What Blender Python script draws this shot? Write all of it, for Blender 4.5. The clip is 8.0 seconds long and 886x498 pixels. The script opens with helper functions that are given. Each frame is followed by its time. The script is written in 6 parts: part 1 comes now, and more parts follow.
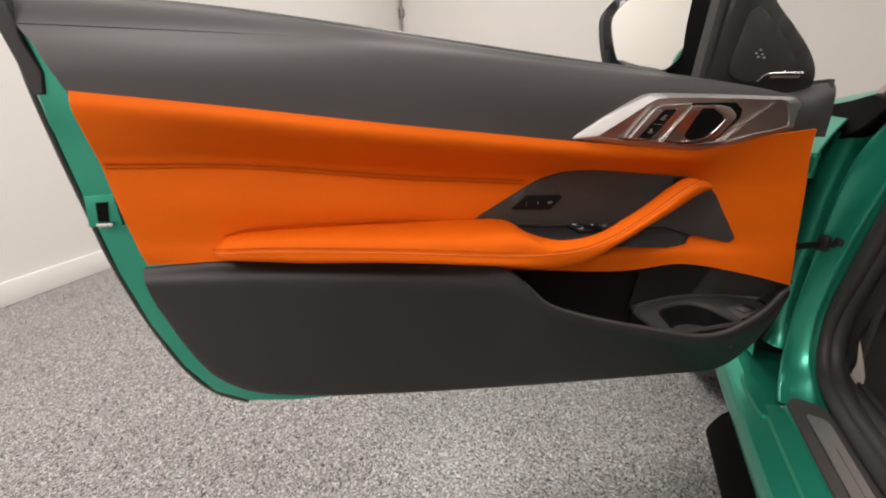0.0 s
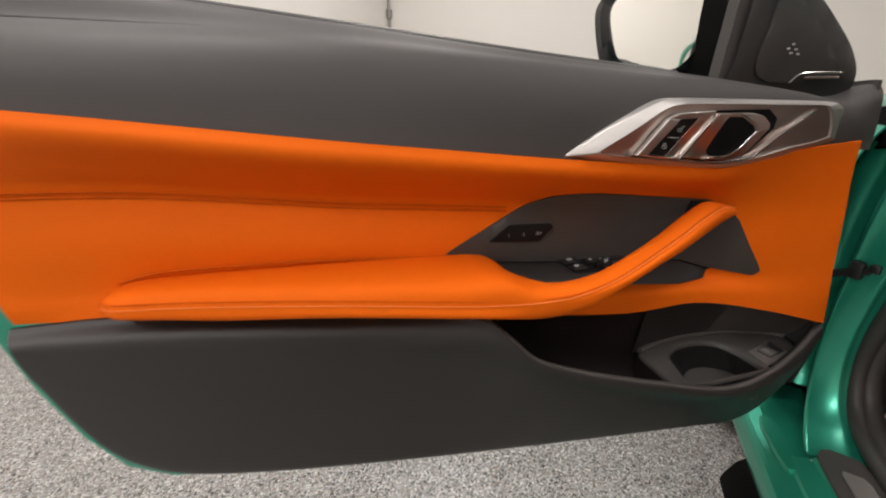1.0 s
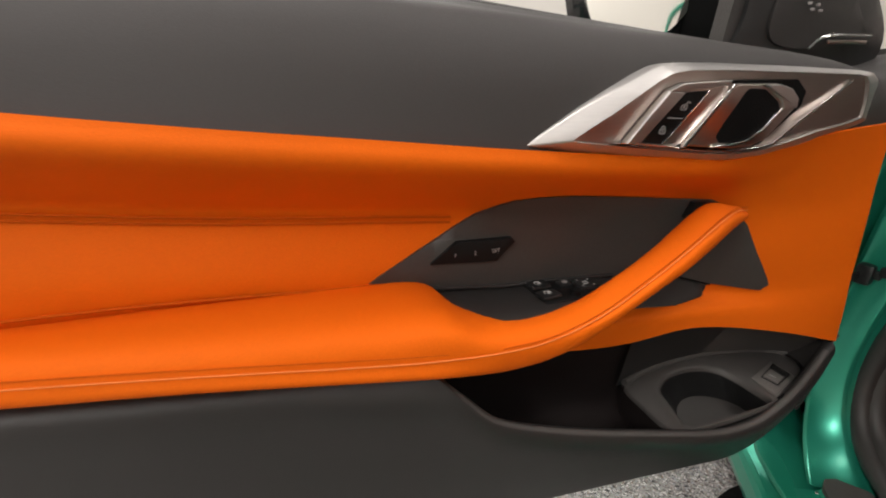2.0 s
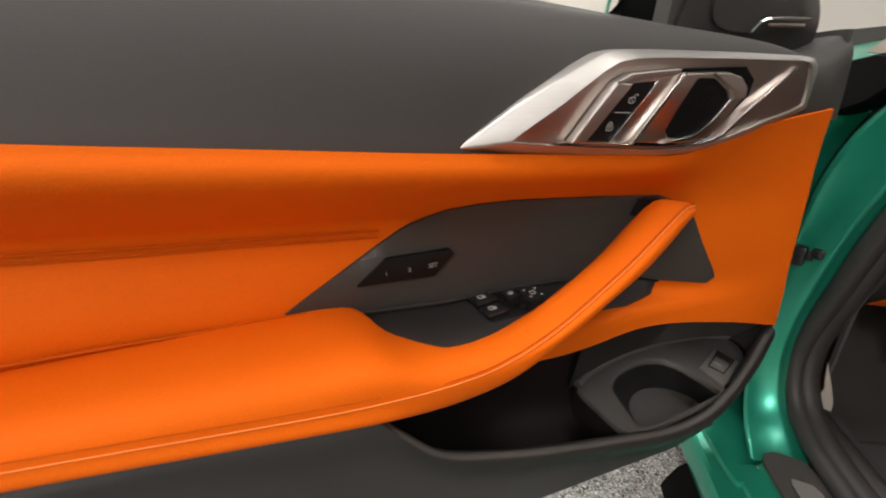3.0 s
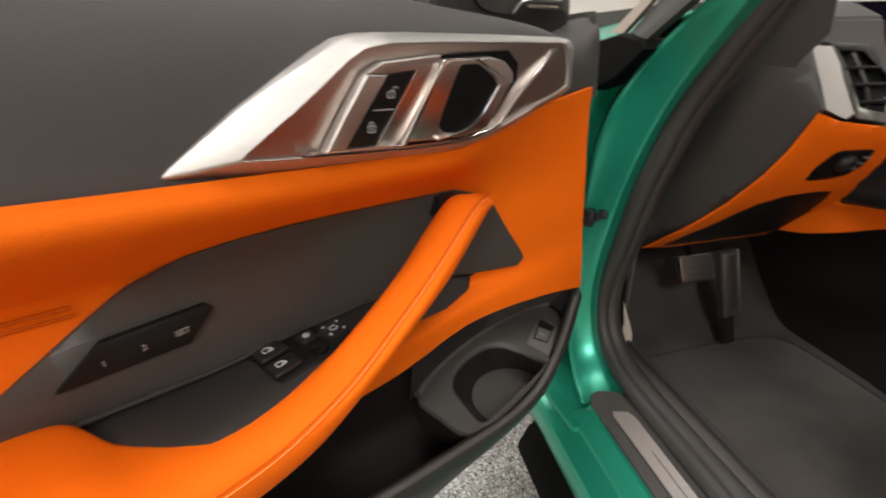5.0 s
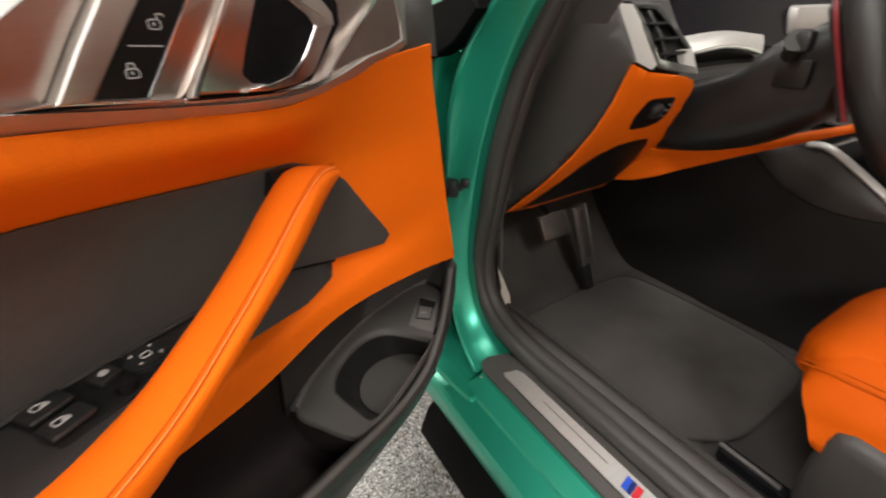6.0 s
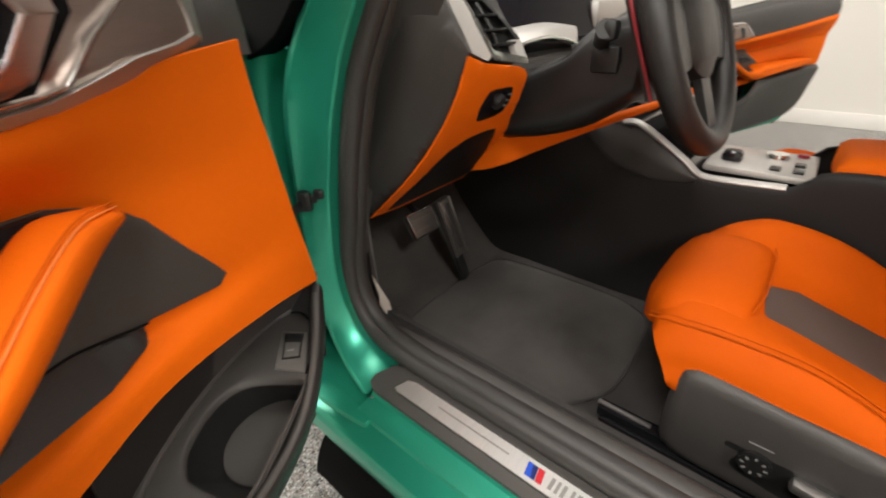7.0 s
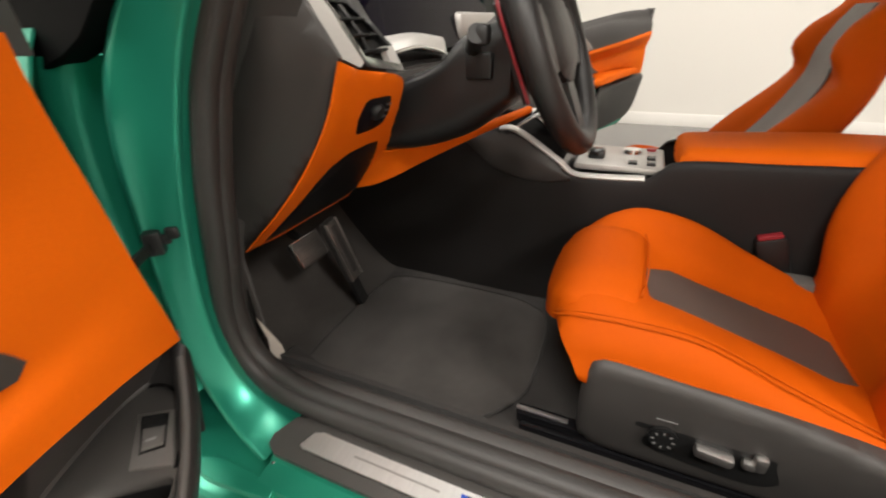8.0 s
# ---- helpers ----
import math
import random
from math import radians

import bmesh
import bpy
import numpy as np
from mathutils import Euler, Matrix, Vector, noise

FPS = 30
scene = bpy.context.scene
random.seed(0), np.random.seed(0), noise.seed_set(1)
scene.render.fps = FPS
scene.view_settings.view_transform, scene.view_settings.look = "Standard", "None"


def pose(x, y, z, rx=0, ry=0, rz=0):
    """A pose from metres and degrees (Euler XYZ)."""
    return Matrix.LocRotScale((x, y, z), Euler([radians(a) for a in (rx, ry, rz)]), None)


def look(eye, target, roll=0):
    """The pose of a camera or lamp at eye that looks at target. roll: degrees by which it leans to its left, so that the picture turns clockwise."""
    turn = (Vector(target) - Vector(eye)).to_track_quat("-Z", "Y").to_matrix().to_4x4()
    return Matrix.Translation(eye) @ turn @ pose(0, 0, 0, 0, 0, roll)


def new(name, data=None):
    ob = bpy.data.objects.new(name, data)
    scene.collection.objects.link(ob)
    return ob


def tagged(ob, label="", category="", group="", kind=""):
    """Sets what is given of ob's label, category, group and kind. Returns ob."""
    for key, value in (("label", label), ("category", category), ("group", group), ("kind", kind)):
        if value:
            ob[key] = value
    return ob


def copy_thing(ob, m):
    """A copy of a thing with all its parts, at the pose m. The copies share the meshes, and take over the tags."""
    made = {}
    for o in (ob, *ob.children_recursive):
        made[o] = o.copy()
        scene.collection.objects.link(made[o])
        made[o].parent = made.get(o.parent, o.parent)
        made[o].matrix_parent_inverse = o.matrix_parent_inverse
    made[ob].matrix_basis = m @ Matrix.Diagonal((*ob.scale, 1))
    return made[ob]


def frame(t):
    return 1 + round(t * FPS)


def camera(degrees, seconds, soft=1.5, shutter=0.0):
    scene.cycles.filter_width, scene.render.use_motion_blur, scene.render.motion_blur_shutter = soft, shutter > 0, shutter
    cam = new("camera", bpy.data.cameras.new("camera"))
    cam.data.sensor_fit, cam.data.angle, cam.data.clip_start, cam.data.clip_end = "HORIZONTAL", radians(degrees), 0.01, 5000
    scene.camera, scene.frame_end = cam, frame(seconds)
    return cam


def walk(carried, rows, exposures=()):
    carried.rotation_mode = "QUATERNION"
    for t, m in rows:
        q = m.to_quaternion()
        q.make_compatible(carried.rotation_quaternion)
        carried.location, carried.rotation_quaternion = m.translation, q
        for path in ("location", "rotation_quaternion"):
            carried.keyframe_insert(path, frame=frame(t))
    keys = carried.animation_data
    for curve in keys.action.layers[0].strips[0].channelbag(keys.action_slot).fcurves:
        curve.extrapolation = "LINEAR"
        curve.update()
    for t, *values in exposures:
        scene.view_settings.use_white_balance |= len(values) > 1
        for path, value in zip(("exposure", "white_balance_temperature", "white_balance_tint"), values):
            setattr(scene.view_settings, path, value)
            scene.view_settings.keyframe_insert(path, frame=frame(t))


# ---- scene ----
cam = camera(92.8, 8.0, soft=2.0, shutter=0.5)
PATH = [
    (0, (0.036, -0.015, 0.953), (-0.647, 1.714, 0.216), -0.2),
    (0.5, (0.021, 0.04, 0.946), (-0.651, 1.78, 0.227), -0.2),
    (1, (0.022, 0.126, 0.953), (-0.637, 1.868, 0.226), -0.4),
    (1.2, (0.029, 0.165, 0.948), (-0.619, 1.909, 0.213), -0.5),
    (2.3, (0.013, 0.299, 0.929), (-0.467, 2.066, 0.125), -0.5),
    (2.5, (0.015, 0.313, 0.935), (-0.426, 2.07, 0.088), -0.6),
    (3, (0.02, 0.331, 0.936), (-0.298, 2.118, 0.095), -0.6),
    (3.5, (0.034, 0.356, 0.941), (-0.16, 2.152, 0.082), -0.8),
    (4, (0.056, 0.378, 0.941), (0.014, 2.173, 0.06), -0.9),
    (5.3, (0.082, 0.405, 0.931), (0.599, 2.1, 0.005), -1.4),
    (5.5, (0.096, 0.411, 0.922), (0.715, 2.065, -0.015), -1.6),
    (6, (0.096, 0.42, 0.904), (0.978, 1.938, -0.054), -1.9),
    (6.5, (0.113, 0.43, 0.902), (1.239, 1.765, -0.072), -1.9),
    (7, (0.139, 0.447, 0.898), (1.449, 1.591, -0.089), -2.2),
    (7.5, (0.156, 0.471, 0.883), (1.629, 1.406, -0.094), -1.8),
    (8, (0.177, 0.481, 0.88), (1.783, 1.213, -0.061), -1.6),
]
walk(cam, [(t, look(eye, target, roll)) for t, eye, target, roll in PATH], [(0, -0.36, 6500, 15), (1, -0.36, 6500, 14), (2.5, -0.22, 6500, 12), (4, -0.04, 6500, 10), (5.5, 0.18, 6500, 10), (6.5, 0.2, 6600, 10), (8, 0.28, 6700, 10)])

# ---- light ----
world = bpy.data.worlds.new("world")
scene.world = world
world.use_nodes = True
world.node_tree.nodes["Background"].inputs[0].default_value = (1.0, 0.97, 0.93, 1)
world.node_tree.nodes["Background"].inputs[1].default_value = 0.05
LAMP_POWER = 52.0
LAMP_COLOUR = (1.0, 0.965, 0.92)
scene.view_settings.exposure = -0.12


# ---- materials ----
def mat(name, colour, rough=0.5, metal=0.0, grain=0.0, scale=400.0, var=0.12, big=6.0, coat=0.0, stretch=(1, 1, 1), sheen=0.0, spec=0.5):
    """Paint, plastic, leather or metal: a base colour with two scales of variation and a fine relief."""
    m = bpy.data.materials.new(name)
    m.use_nodes = True
    n, l = m.node_tree.nodes, m.node_tree.links
    b = n["Principled BSDF"]
    co = n.new("ShaderNodeTexCoord")
    mp = n.new("ShaderNodeMapping")
    mp.inputs["Scale"].default_value = stretch
    l.new(co.outputs["Object"], mp.inputs[0])
    n1 = n.new("ShaderNodeTexNoise")
    n1.inputs["Scale"].default_value, n1.inputs["Detail"].default_value = big, 3
    n2 = n.new("ShaderNodeTexNoise")
    n2.inputs["Scale"].default_value, n2.inputs["Detail"].default_value = scale, 2
    l.new(mp.outputs[0], n1.inputs["Vector"]), l.new(mp.outputs[0], n2.inputs["Vector"])
    mixn = n.new("ShaderNodeMath")
    mixn.operation = "ADD"
    l.new(n1.outputs[0], mixn.inputs[0]), l.new(n2.outputs[0], mixn.inputs[1])
    ramp = n.new("ShaderNodeMapRange")
    ramp.inputs["From Min"].default_value, ramp.inputs["From Max"].default_value = 0.7, 1.3
    ramp.inputs["To Min"].default_value, ramp.inputs["To Max"].default_value = 1 - var, 1 + var
    l.new(mixn.outputs[0], ramp.inputs[0])
    mul = n.new("ShaderNodeVectorMath")
    mul.operation = "SCALE"
    mul.inputs[0].default_value = colour
    l.new(ramp.outputs[0], mul.inputs["Scale"])
    l.new(mul.outputs[0], b.inputs["Base Color"])
    rr = n.new("ShaderNodeMapRange")
    rr.inputs["To Min"].default_value, rr.inputs["To Max"].default_value = max(0.02, rough - 0.06), rough + 0.06
    l.new(n1.outputs[0], rr.inputs[0])
    l.new(rr.outputs[0], b.inputs["Roughness"])
    b.inputs["Metallic"].default_value = metal
    b.inputs["Coat Weight"].default_value, b.inputs["Coat Roughness"].default_value = coat, 0.1
    b.inputs["Sheen Weight"].default_value = sheen
    b.inputs["Specular IOR Level"].default_value = spec
    if grain:
        v = n.new("ShaderNodeTexVoronoi")
        v.inputs["Scale"].default_value = scale
        l.new(mp.outputs[0], v.inputs["Vector"])
        bp = n.new("ShaderNodeBump")
        bp.inputs["Strength"].default_value, bp.inputs["Distance"].default_value = grain, 0.0006
        l.new(v.outputs["Distance"], bp.inputs["Height"])
        l.new(bp.outputs[0], b.inputs["Normal"])
    return m


def ribbed(name, colour, rough, per_metre, turn):
    """Cloth or plastic with fine parallel ribs."""
    m = mat(name, colour, rough, grain=0.0)
    n, l = m.node_tree.nodes, m.node_tree.links
    co = n.new("ShaderNodeTexCoord")
    mp = n.new("ShaderNodeMapping")
    mp.inputs["Rotation"].default_value = [radians(a) for a in turn]
    w = n.new("ShaderNodeTexWave")
    w.inputs["Scale"].default_value, w.inputs["Distortion"].default_value = per_metre / 3.2, 0.3
    bp = n.new("ShaderNodeBump")
    bp.inputs["Strength"].default_value, bp.inputs["Distance"].default_value = 0.14, 0.0005
    l.new(co.outputs["Object"], mp.inputs[0]), l.new(mp.outputs[0], w.inputs[0])
    l.new(w.outputs[1], bp.inputs["Height"]), l.new(bp.outputs[0], n["Principled BSDF"].inputs["Normal"])
    return m


def flake_floor():
    """Sealed epoxy floor, full of grey, white and black chips."""
    m = mat("flake_epoxy", (0.4, 0.39, 0.37), 0.38)
    n, l = m.node_tree.nodes, m.node_tree.links
    b = n["Principled BSDF"]
    co = n.new("ShaderNodeTexCoord")
    warp = n.new("ShaderNodeTexNoise")
    warp.inputs["Scale"].default_value = 90
    l.new(co.outputs["Object"], warp.inputs["Vector"])
    off = n.new("ShaderNodeVectorMath")
    off.operation = "SCALE"
    off.inputs["Scale"].default_value = 0.012
    l.new(warp.outputs["Color"], off.inputs[0])
    add = n.new("ShaderNodeVectorMath")
    l.new(co.outputs["Object"], add.inputs[0]), l.new(off.outputs[0], add.inputs[1])
    v = n.new("ShaderNodeTexVoronoi")
    v.inputs["Scale"].default_value = 300
    l.new(add.outputs[0], v.inputs["Vector"])
    sep = n.new("ShaderNodeSeparateColor")
    l.new(v.outputs["Color"], sep.inputs[0])
    r = n.new("ShaderNodeValToRGB")
    r.color_ramp.interpolation = "CONSTANT"
    e = r.color_ramp.elements
    e[0].position, e[0].color = 0.0, (0.022, 0.020, 0.020, 1)
    e[1].position, e[1].color = 0.16, (0.12, 0.115, 0.11, 1)
    for p, c in ((0.27, (0.25, 0.275, 0.235, 1)), (0.34, (0.20, 0.193, 0.186, 1)), (0.50, (0.32, 0.275, 0.262, 1)), (0.57, (0.26, 0.275, 0.29, 1)), (0.63, (0.29, 0.28, 0.268, 1)), (0.83, (0.54, 0.52, 0.50, 1)), (0.95, (0.17, 0.12, 0.085, 1))):
        x = e.new(p)
        x.color = c
    l.new(sep.outputs[0], r.inputs[0])
    l.new(r.outputs[0], b.inputs["Base Color"])
    bp = n.new("ShaderNodeBump")
    bp.inputs["Strength"].default_value, bp.inputs["Distance"].default_value = 0.25, 0.001
    l.new(sep.outputs[1], bp.inputs["Height"]), l.new(bp.outputs[0], b.inputs["Normal"])
    return m


def carpet(name, colour, scale=900.0):
    m = mat(name, colour, 0.95, grain=0.9, scale=scale, var=0.3, big=9, spec=0.1, sheen=0.15)
    return m


def plain_glow(name, colour, power):
    m = bpy.data.materials.new(name)
    m.use_nodes = True
    b = m.node_tree.nodes["Principled BSDF"]
    b.inputs["Base Color"].default_value = (*colour, 1)
    b.inputs["Emission Color"].default_value, b.inputs["Emission Strength"].default_value = (*colour, 1), power
    return m


ORANGE = mat("orange_leather", (0.72, 0.121, 0.0025), 0.68, grain=0.22, scale=850, var=0.06, big=5, spec=0.11)
# The orange leather darkened for the seats: cabin shade put into the colour.
SEAT_LEATHER_SHADED = mat("shaded_orange_seat_leather", (0.53, 0.080, 0.0016), 0.66, grain=0.28, scale=700, var=0.07, big=7, spec=0.09)
ORANGE_TRIM = mat("orange_trim_leather", (0.73, 0.124, 0.0025), 0.52, grain=0.3, scale=850, var=0.05, spec=0.22)
# Thread colour, also used for painted shade lines on the armrest.
THREAD_AND_SHADE = mat("orange_thread_and_shade", (0.52, 0.085, 0.003), 0.85, grain=0.5, scale=1500, spec=0.1)
PALE_THREAD = mat("pale_orange_thread", (0.80, 0.24, 0.06), 0.7, grain=0.4, scale=1500, spec=0.2)
# Lining colour with the shade inside the pocket put into it.
LINING = mat("shaded_pocket_lining", (0.016, 0.0118, 0.0112), 0.75, grain=0.4, scale=1500, spec=0.2)
BELT = mat("black_soft_leather", (0.045, 0.041, 0.039), 0.62, grain=0.16, scale=1100, var=0.08, spec=0.36)
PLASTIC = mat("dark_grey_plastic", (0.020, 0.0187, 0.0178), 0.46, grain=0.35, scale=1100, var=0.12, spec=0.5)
# Lighter copy of PLASTIC, with the light it catches put into the colour.
PLASTIC_LIT = mat("lit_grey_plastic", (0.066, 0.061, 0.057), 0.5, grain=0.3, scale=1100, var=0.1)
# Black for linings, and for painted shade in slots and hollows.
DARK = mat("black_lining_and_shade", (0.005, 0.0045, 0.0045), 0.9, grain=0.4, scale=700, spec=0.1)
PIANO = mat("piano_black", (0.006, 0.006, 0.007), 0.22, coat=0.0, var=0.05)
SWITCH = mat("black_switch_plastic", (0.012, 0.012, 0.012), 0.38, grain=0.2, scale=900)
SATIN = mat("satin_metal", (0.48, 0.46, 0.44), 0.48, metal=1.0, var=0.04, scale=60, stretch=(1, 1, 14))
BRIGHT = mat("bright_metal", (0.82, 0.81, 0.79), 0.2, metal=1.0, var=0.03)
BRUSHED = mat("brushed_metal", (0.86, 0.85, 0.83), 0.45, metal=1.0, var=0.06, scale=120, stretch=(1, 30, 1))
GREEN = mat("green_metallic_paint", (0.022, 0.335, 0.222), 0.33, metal=0.62, var=0.05, scale=2500, big=2, coat=0.45)
GREEN.node_tree.nodes["Principled BSDF"].inputs["Coat Roughness"].default_value = 0.22
RUBBER = mat("black_rubber", (0.033, 0.0305, 0.0285), 0.5, grain=0.3, scale=500)
CARPET = carpet("black_carpet", (0.036, 0.033, 0.031))
FELT = carpet("black_felt", (0.055, 0.050, 0.046))
MAT_CLOTH = carpet("dark_mat_pile", (0.055, 0.050, 0.046), 700)
CONSOLE_PLASTIC = mat("black_console_leather", (0.012, 0.0106, 0.0102), 0.62, grain=0.35, scale=1000, var=0.12, spec=0.35)
BROWN = ribbed("brown_perforated_insert", (0.080, 0.055, 0.045), 0.6, 240, (0, 0, 90))
INSERT = ribbed("dark_ribbed_insert", (0.041, 0.0385, 0.035), 0.5, 560, (0, 84, 0))
GREY_TRIM = mat("grey_hinge_plastic", (0.12, 0.112, 0.102), 0.6, grain=0.3, scale=900)
GREY_CLOTH = mat("grey_seat_cloth", (0.2, 0.185, 0.17), 0.8, grain=0.6, scale=700)
WALL_PAINT = mat("cream_wall_paint", (0.74, 0.71, 0.665), 0.75, grain=0.2, scale=220, var=0.02, big=0.7)
SKIRT_PAINT = mat("white_baseboard_paint", (0.8, 0.77, 0.73), 0.5, grain=0.1, scale=200, var=0.02)
CEILING_PAINT = mat("grey_ceiling_paint", (0.2, 0.195, 0.19), 0.8, grain=0.2, scale=150, var=0.02)
FLOOR_MAT = flake_floor()
RED = mat("red_plastic", (0.5, 0.02, 0.03), 0.35)
BLUE = mat("blue_enamel", (0.02, 0.08, 0.5), 0.3)
DEEP_BLUE = mat("dark_blue_enamel", (0.012, 0.02, 0.12), 0.3)
MARK = mat("pale_marking", (0.33, 0.32, 0.31), 0.6)
PALE = mat("pale_primer_plastic", (0.62, 0.56, 0.49), 0.55, grain=0.2)
MIRROR = mat("mirror_glass", (0.86, 0.87, 0.84), 0.02, metal=1.0, var=0.0)
SCREEN = mat("dark_display_glass", (0.005, 0.0038, 0.008), 0.04, var=0.05, spec=0.07)
MATT_BLACK = mat("matt_black_switch", (0.006, 0.006, 0.006), 0.45, var=0.05, spec=0.2)
CABIN_PLASTIC = mat("black_cabin_plastic", (0.042, 0.0385, 0.036), 0.5, grain=0.35, scale=1100, var=0.1)
# Satin metal with reflected orange and dark floor put into its colour.
TINTED_CHROME = mat("reflection_tinted_chrome", (0.46, 0.39, 0.35), 0.30, metal=1.0, var=0.04, scale=60, stretch=(1, 1, 14))
SKIRT_BLACK = mat("black_skirt_plastic", (0.003, 0.003, 0.003), 0.6, var=0.05, spec=0.05)
WHEEL_LEATHER = mat("dark_wheel_leather", (0.013, 0.0115, 0.011), 0.45, grain=0.3, scale=900, var=0.08)
FAINT_MARK = mat("faint_marking", (0.16, 0.155, 0.15), 0.6)
DULL_RED = mat("dull_red_plastic", (0.27, 0.018, 0.025), 0.45)
HEADLINER = mat("dark_headliner_cloth", (0.05, 0.047, 0.045), 0.9, grain=0.4, scale=600)
BUTTON_GREY = mat("grey_button_plastic", (0.14, 0.13, 0.121), 0.45, grain=0.2, scale=900)
SILVER = mat("silver_painted_trim", (0.50, 0.48, 0.455), 0.42, metal=0.45, var=0.05, scale=200)
PEDAL_FACE = mat("worn_pedal_metal", (0.17, 0.16, 0.15), 0.4, metal=0.8, var=0.12, scale=300)


# ---- building ----
def spline(points, n):
    """n points along a smooth curve through the given ones, evenly spread over its length."""
    p = np.array(points, float)
    q = np.vstack([2 * p[0] - p[1], p, 2 * p[-1] - p[-2]])
    out = []
    for i in range(1, len(q) - 2):
        t = np.linspace(0, 1, 24, endpoint=False)[:, None]
        a, b, c, d = q[i - 1], q[i], q[i + 1], q[i + 2]
        out.append(0.5 * (2 * b + (c - a) * t + (2 * a - 5 * b + 4 * c - d) * t**2 + (3 * b - a - 3 * c + d) * t**3))
    out = np.vstack(out + [p[-1:]])
    length = np.r_[0, np.cumsum(np.linalg.norm(np.diff(out, axis=0), axis=1))]
    at = np.linspace(0, length[-1], n)
    return np.stack([np.interp(at, length, out[:, k]) for k in range(out.shape[1])], 1)


def grid_mesh(g, closed=False):
    """A bmesh over a grid of points, rows by columns; closed: the columns join up."""
    bm = bmesh.new()
    vs = [[bm.verts.new(p) for p in row] for row in g]
    cols = len(vs[0])
    for a, b in zip(vs, vs[1:]):
        for j in range(cols if closed else cols - 1):
            k = (j + 1) % cols
            try:
                bm.faces.new((a[j], a[k], b[k], b[j]))
            except ValueError:
                pass
    return bm


def loft(curves, n=48, per=5, thick=0.0, closed=False, caps=False):
    """A smooth skin over curves of control points. closed: the curves go round a tube."""
    rows = np.array([spline(c, n) for c in curves])
    if closed:
        rows = np.vstack([rows[-2:], rows, rows[:3]])
    cols = []
    for i in range(n):
        dense = []
        q = rows[:, i]
        if not closed:
            q = np.vstack([2 * q[0] - q[1], q, 2 * q[-1] - q[-2]])
        stop = len(q) - 3 if closed else len(q) - 2
        start = 2 if closed else 1
        for k in range(start, stop):
            for t in np.linspace(0, 1, per, endpoint=False):
                a, b, c, d = q[k - 1], q[k], q[k + 1], q[k + 2]
                dense.append(0.5 * (2 * b + (c - a) * t + (2 * a - 5 * b + 4 * c - d) * t**2 + (3 * b - a - 3 * c + d) * t**3))
        if not closed:
            dense.append(q[-2])
        cols.append(dense)
    bm = grid_mesh(cols, closed)
    if caps:
        m = len(cols[0])
        bm.verts.ensure_lookup_table()
        for first in (0, (n - 1) * m):
            bm.faces.new([bm.verts[first + j] for j in range(m)])
    bmesh.ops.recalc_face_normals(bm, faces=bm.faces)
    if thick:
        bmesh.ops.solidify(bm, geom=bm.faces[:] + bm.edges[:] + bm.verts[:], thickness=thick)
    return bm


def inside_offset(points, outline):
    """The distance of each point from the outline."""
    a = np.array(outline)
    b = np.roll(a, -1, 0)
    p = np.array(points)[:, None]
    ab = b - a
    t = np.clip(((p - a) * ab).sum(-1) / ((ab**2).sum(-1) + 1e-12), 0, 1)[..., None]
    return np.linalg.norm(p - (a + t * ab), axis=-1).min(1)


def closed_spline(points, n):
    p = list(points)
    q = spline(p[-2:] + p + p[:3], 3000)
    d0 = np.linalg.norm(q - np.array(p[0]), axis=1)
    i0 = int(np.argmin(d0[:1500]))
    i1 = 1500 + int(np.argmin(d0[1500:]))
    seg = q[i0:i1]
    return seg[np.linspace(0, len(seg) - 1, n, endpoint=False).astype(int)]


def relief(outline, depth, thick=0.004, step=0.02, edge=0.003, swap=None):
    """A panel with that outline (u, v), whose face lies at depth(u, v) and rolls over at its edge. swap maps (u, v, w) to a place."""
    swap = swap or (lambda u, v, w: (u, w, v))
    bm = bmesh.new()
    f = bm.faces.new([bm.verts.new((u, v, 0)) for u, v in outline])
    area = sum(outline[i - 1][0] * outline[i][1] - outline[i][0] * outline[i - 1][1] for i in range(len(outline)))
    if area < 0:
        bmesh.ops.reverse_faces(bm, faces=[f])
    for k in (0.35, 0.9):
        inner = [f for f in bm.faces if all(True for _ in f.verts)][:1] if len(bm.faces) == 1 else [max(bm.faces, key=lambda f: f.calc_area())]
        bmesh.ops.inset_region(bm, faces=inner, thickness=edge * k, use_even_offset=False)
    us, vs = [p[0] for p in outline], [p[1] for p in outline]
    for lo, hi, no in ((min(us), max(us), (1, 0, 0)), (min(vs), max(vs), (0, 1, 0))):
        for k in range(1, int((hi - lo) / step) + 1):
            co = Vector(no) * (lo + k * step)
            bmesh.ops.bisect_plane(bm, geom=bm.faces[:] + bm.edges[:] + bm.verts[:], plane_co=co, plane_no=no, dist=1e-5)
    bmesh.ops.triangulate(bm, faces=[f for f in bm.faces if len(f.verts) > 4])
    off = inside_offset([(v.co.x, v.co.y) for v in bm.verts], outline)
    front = bm.faces[:]
    got = bmesh.ops.extrude_face_region(bm, geom=front)
    fresh = {v for v in got["geom"] if isinstance(v, bmesh.types.BMVert)}
    bm.verts.index_update()
    flat = {(round(v.co.x, 6), round(v.co.y, 6)): o for v, o in zip([v for v in bm.verts if v not in fresh], off)}
    for v in bm.verts:
        u, w = v.co.x, v.co.y
        d = depth(u, w)
        if v in fresh:
            o = flat.get((round(u, 6), round(w, 6)), edge)
            k = min(1.0, o / edge)
            d -= edge * (1 - math.sqrt(max(0.0, 1 - (1 - k) ** 2))) * 0.8
        else:
            d -= thick
        v.co = swap(u, w, d)
    bmesh.ops.recalc_face_normals(bm, faces=bm.faces)
    return bm


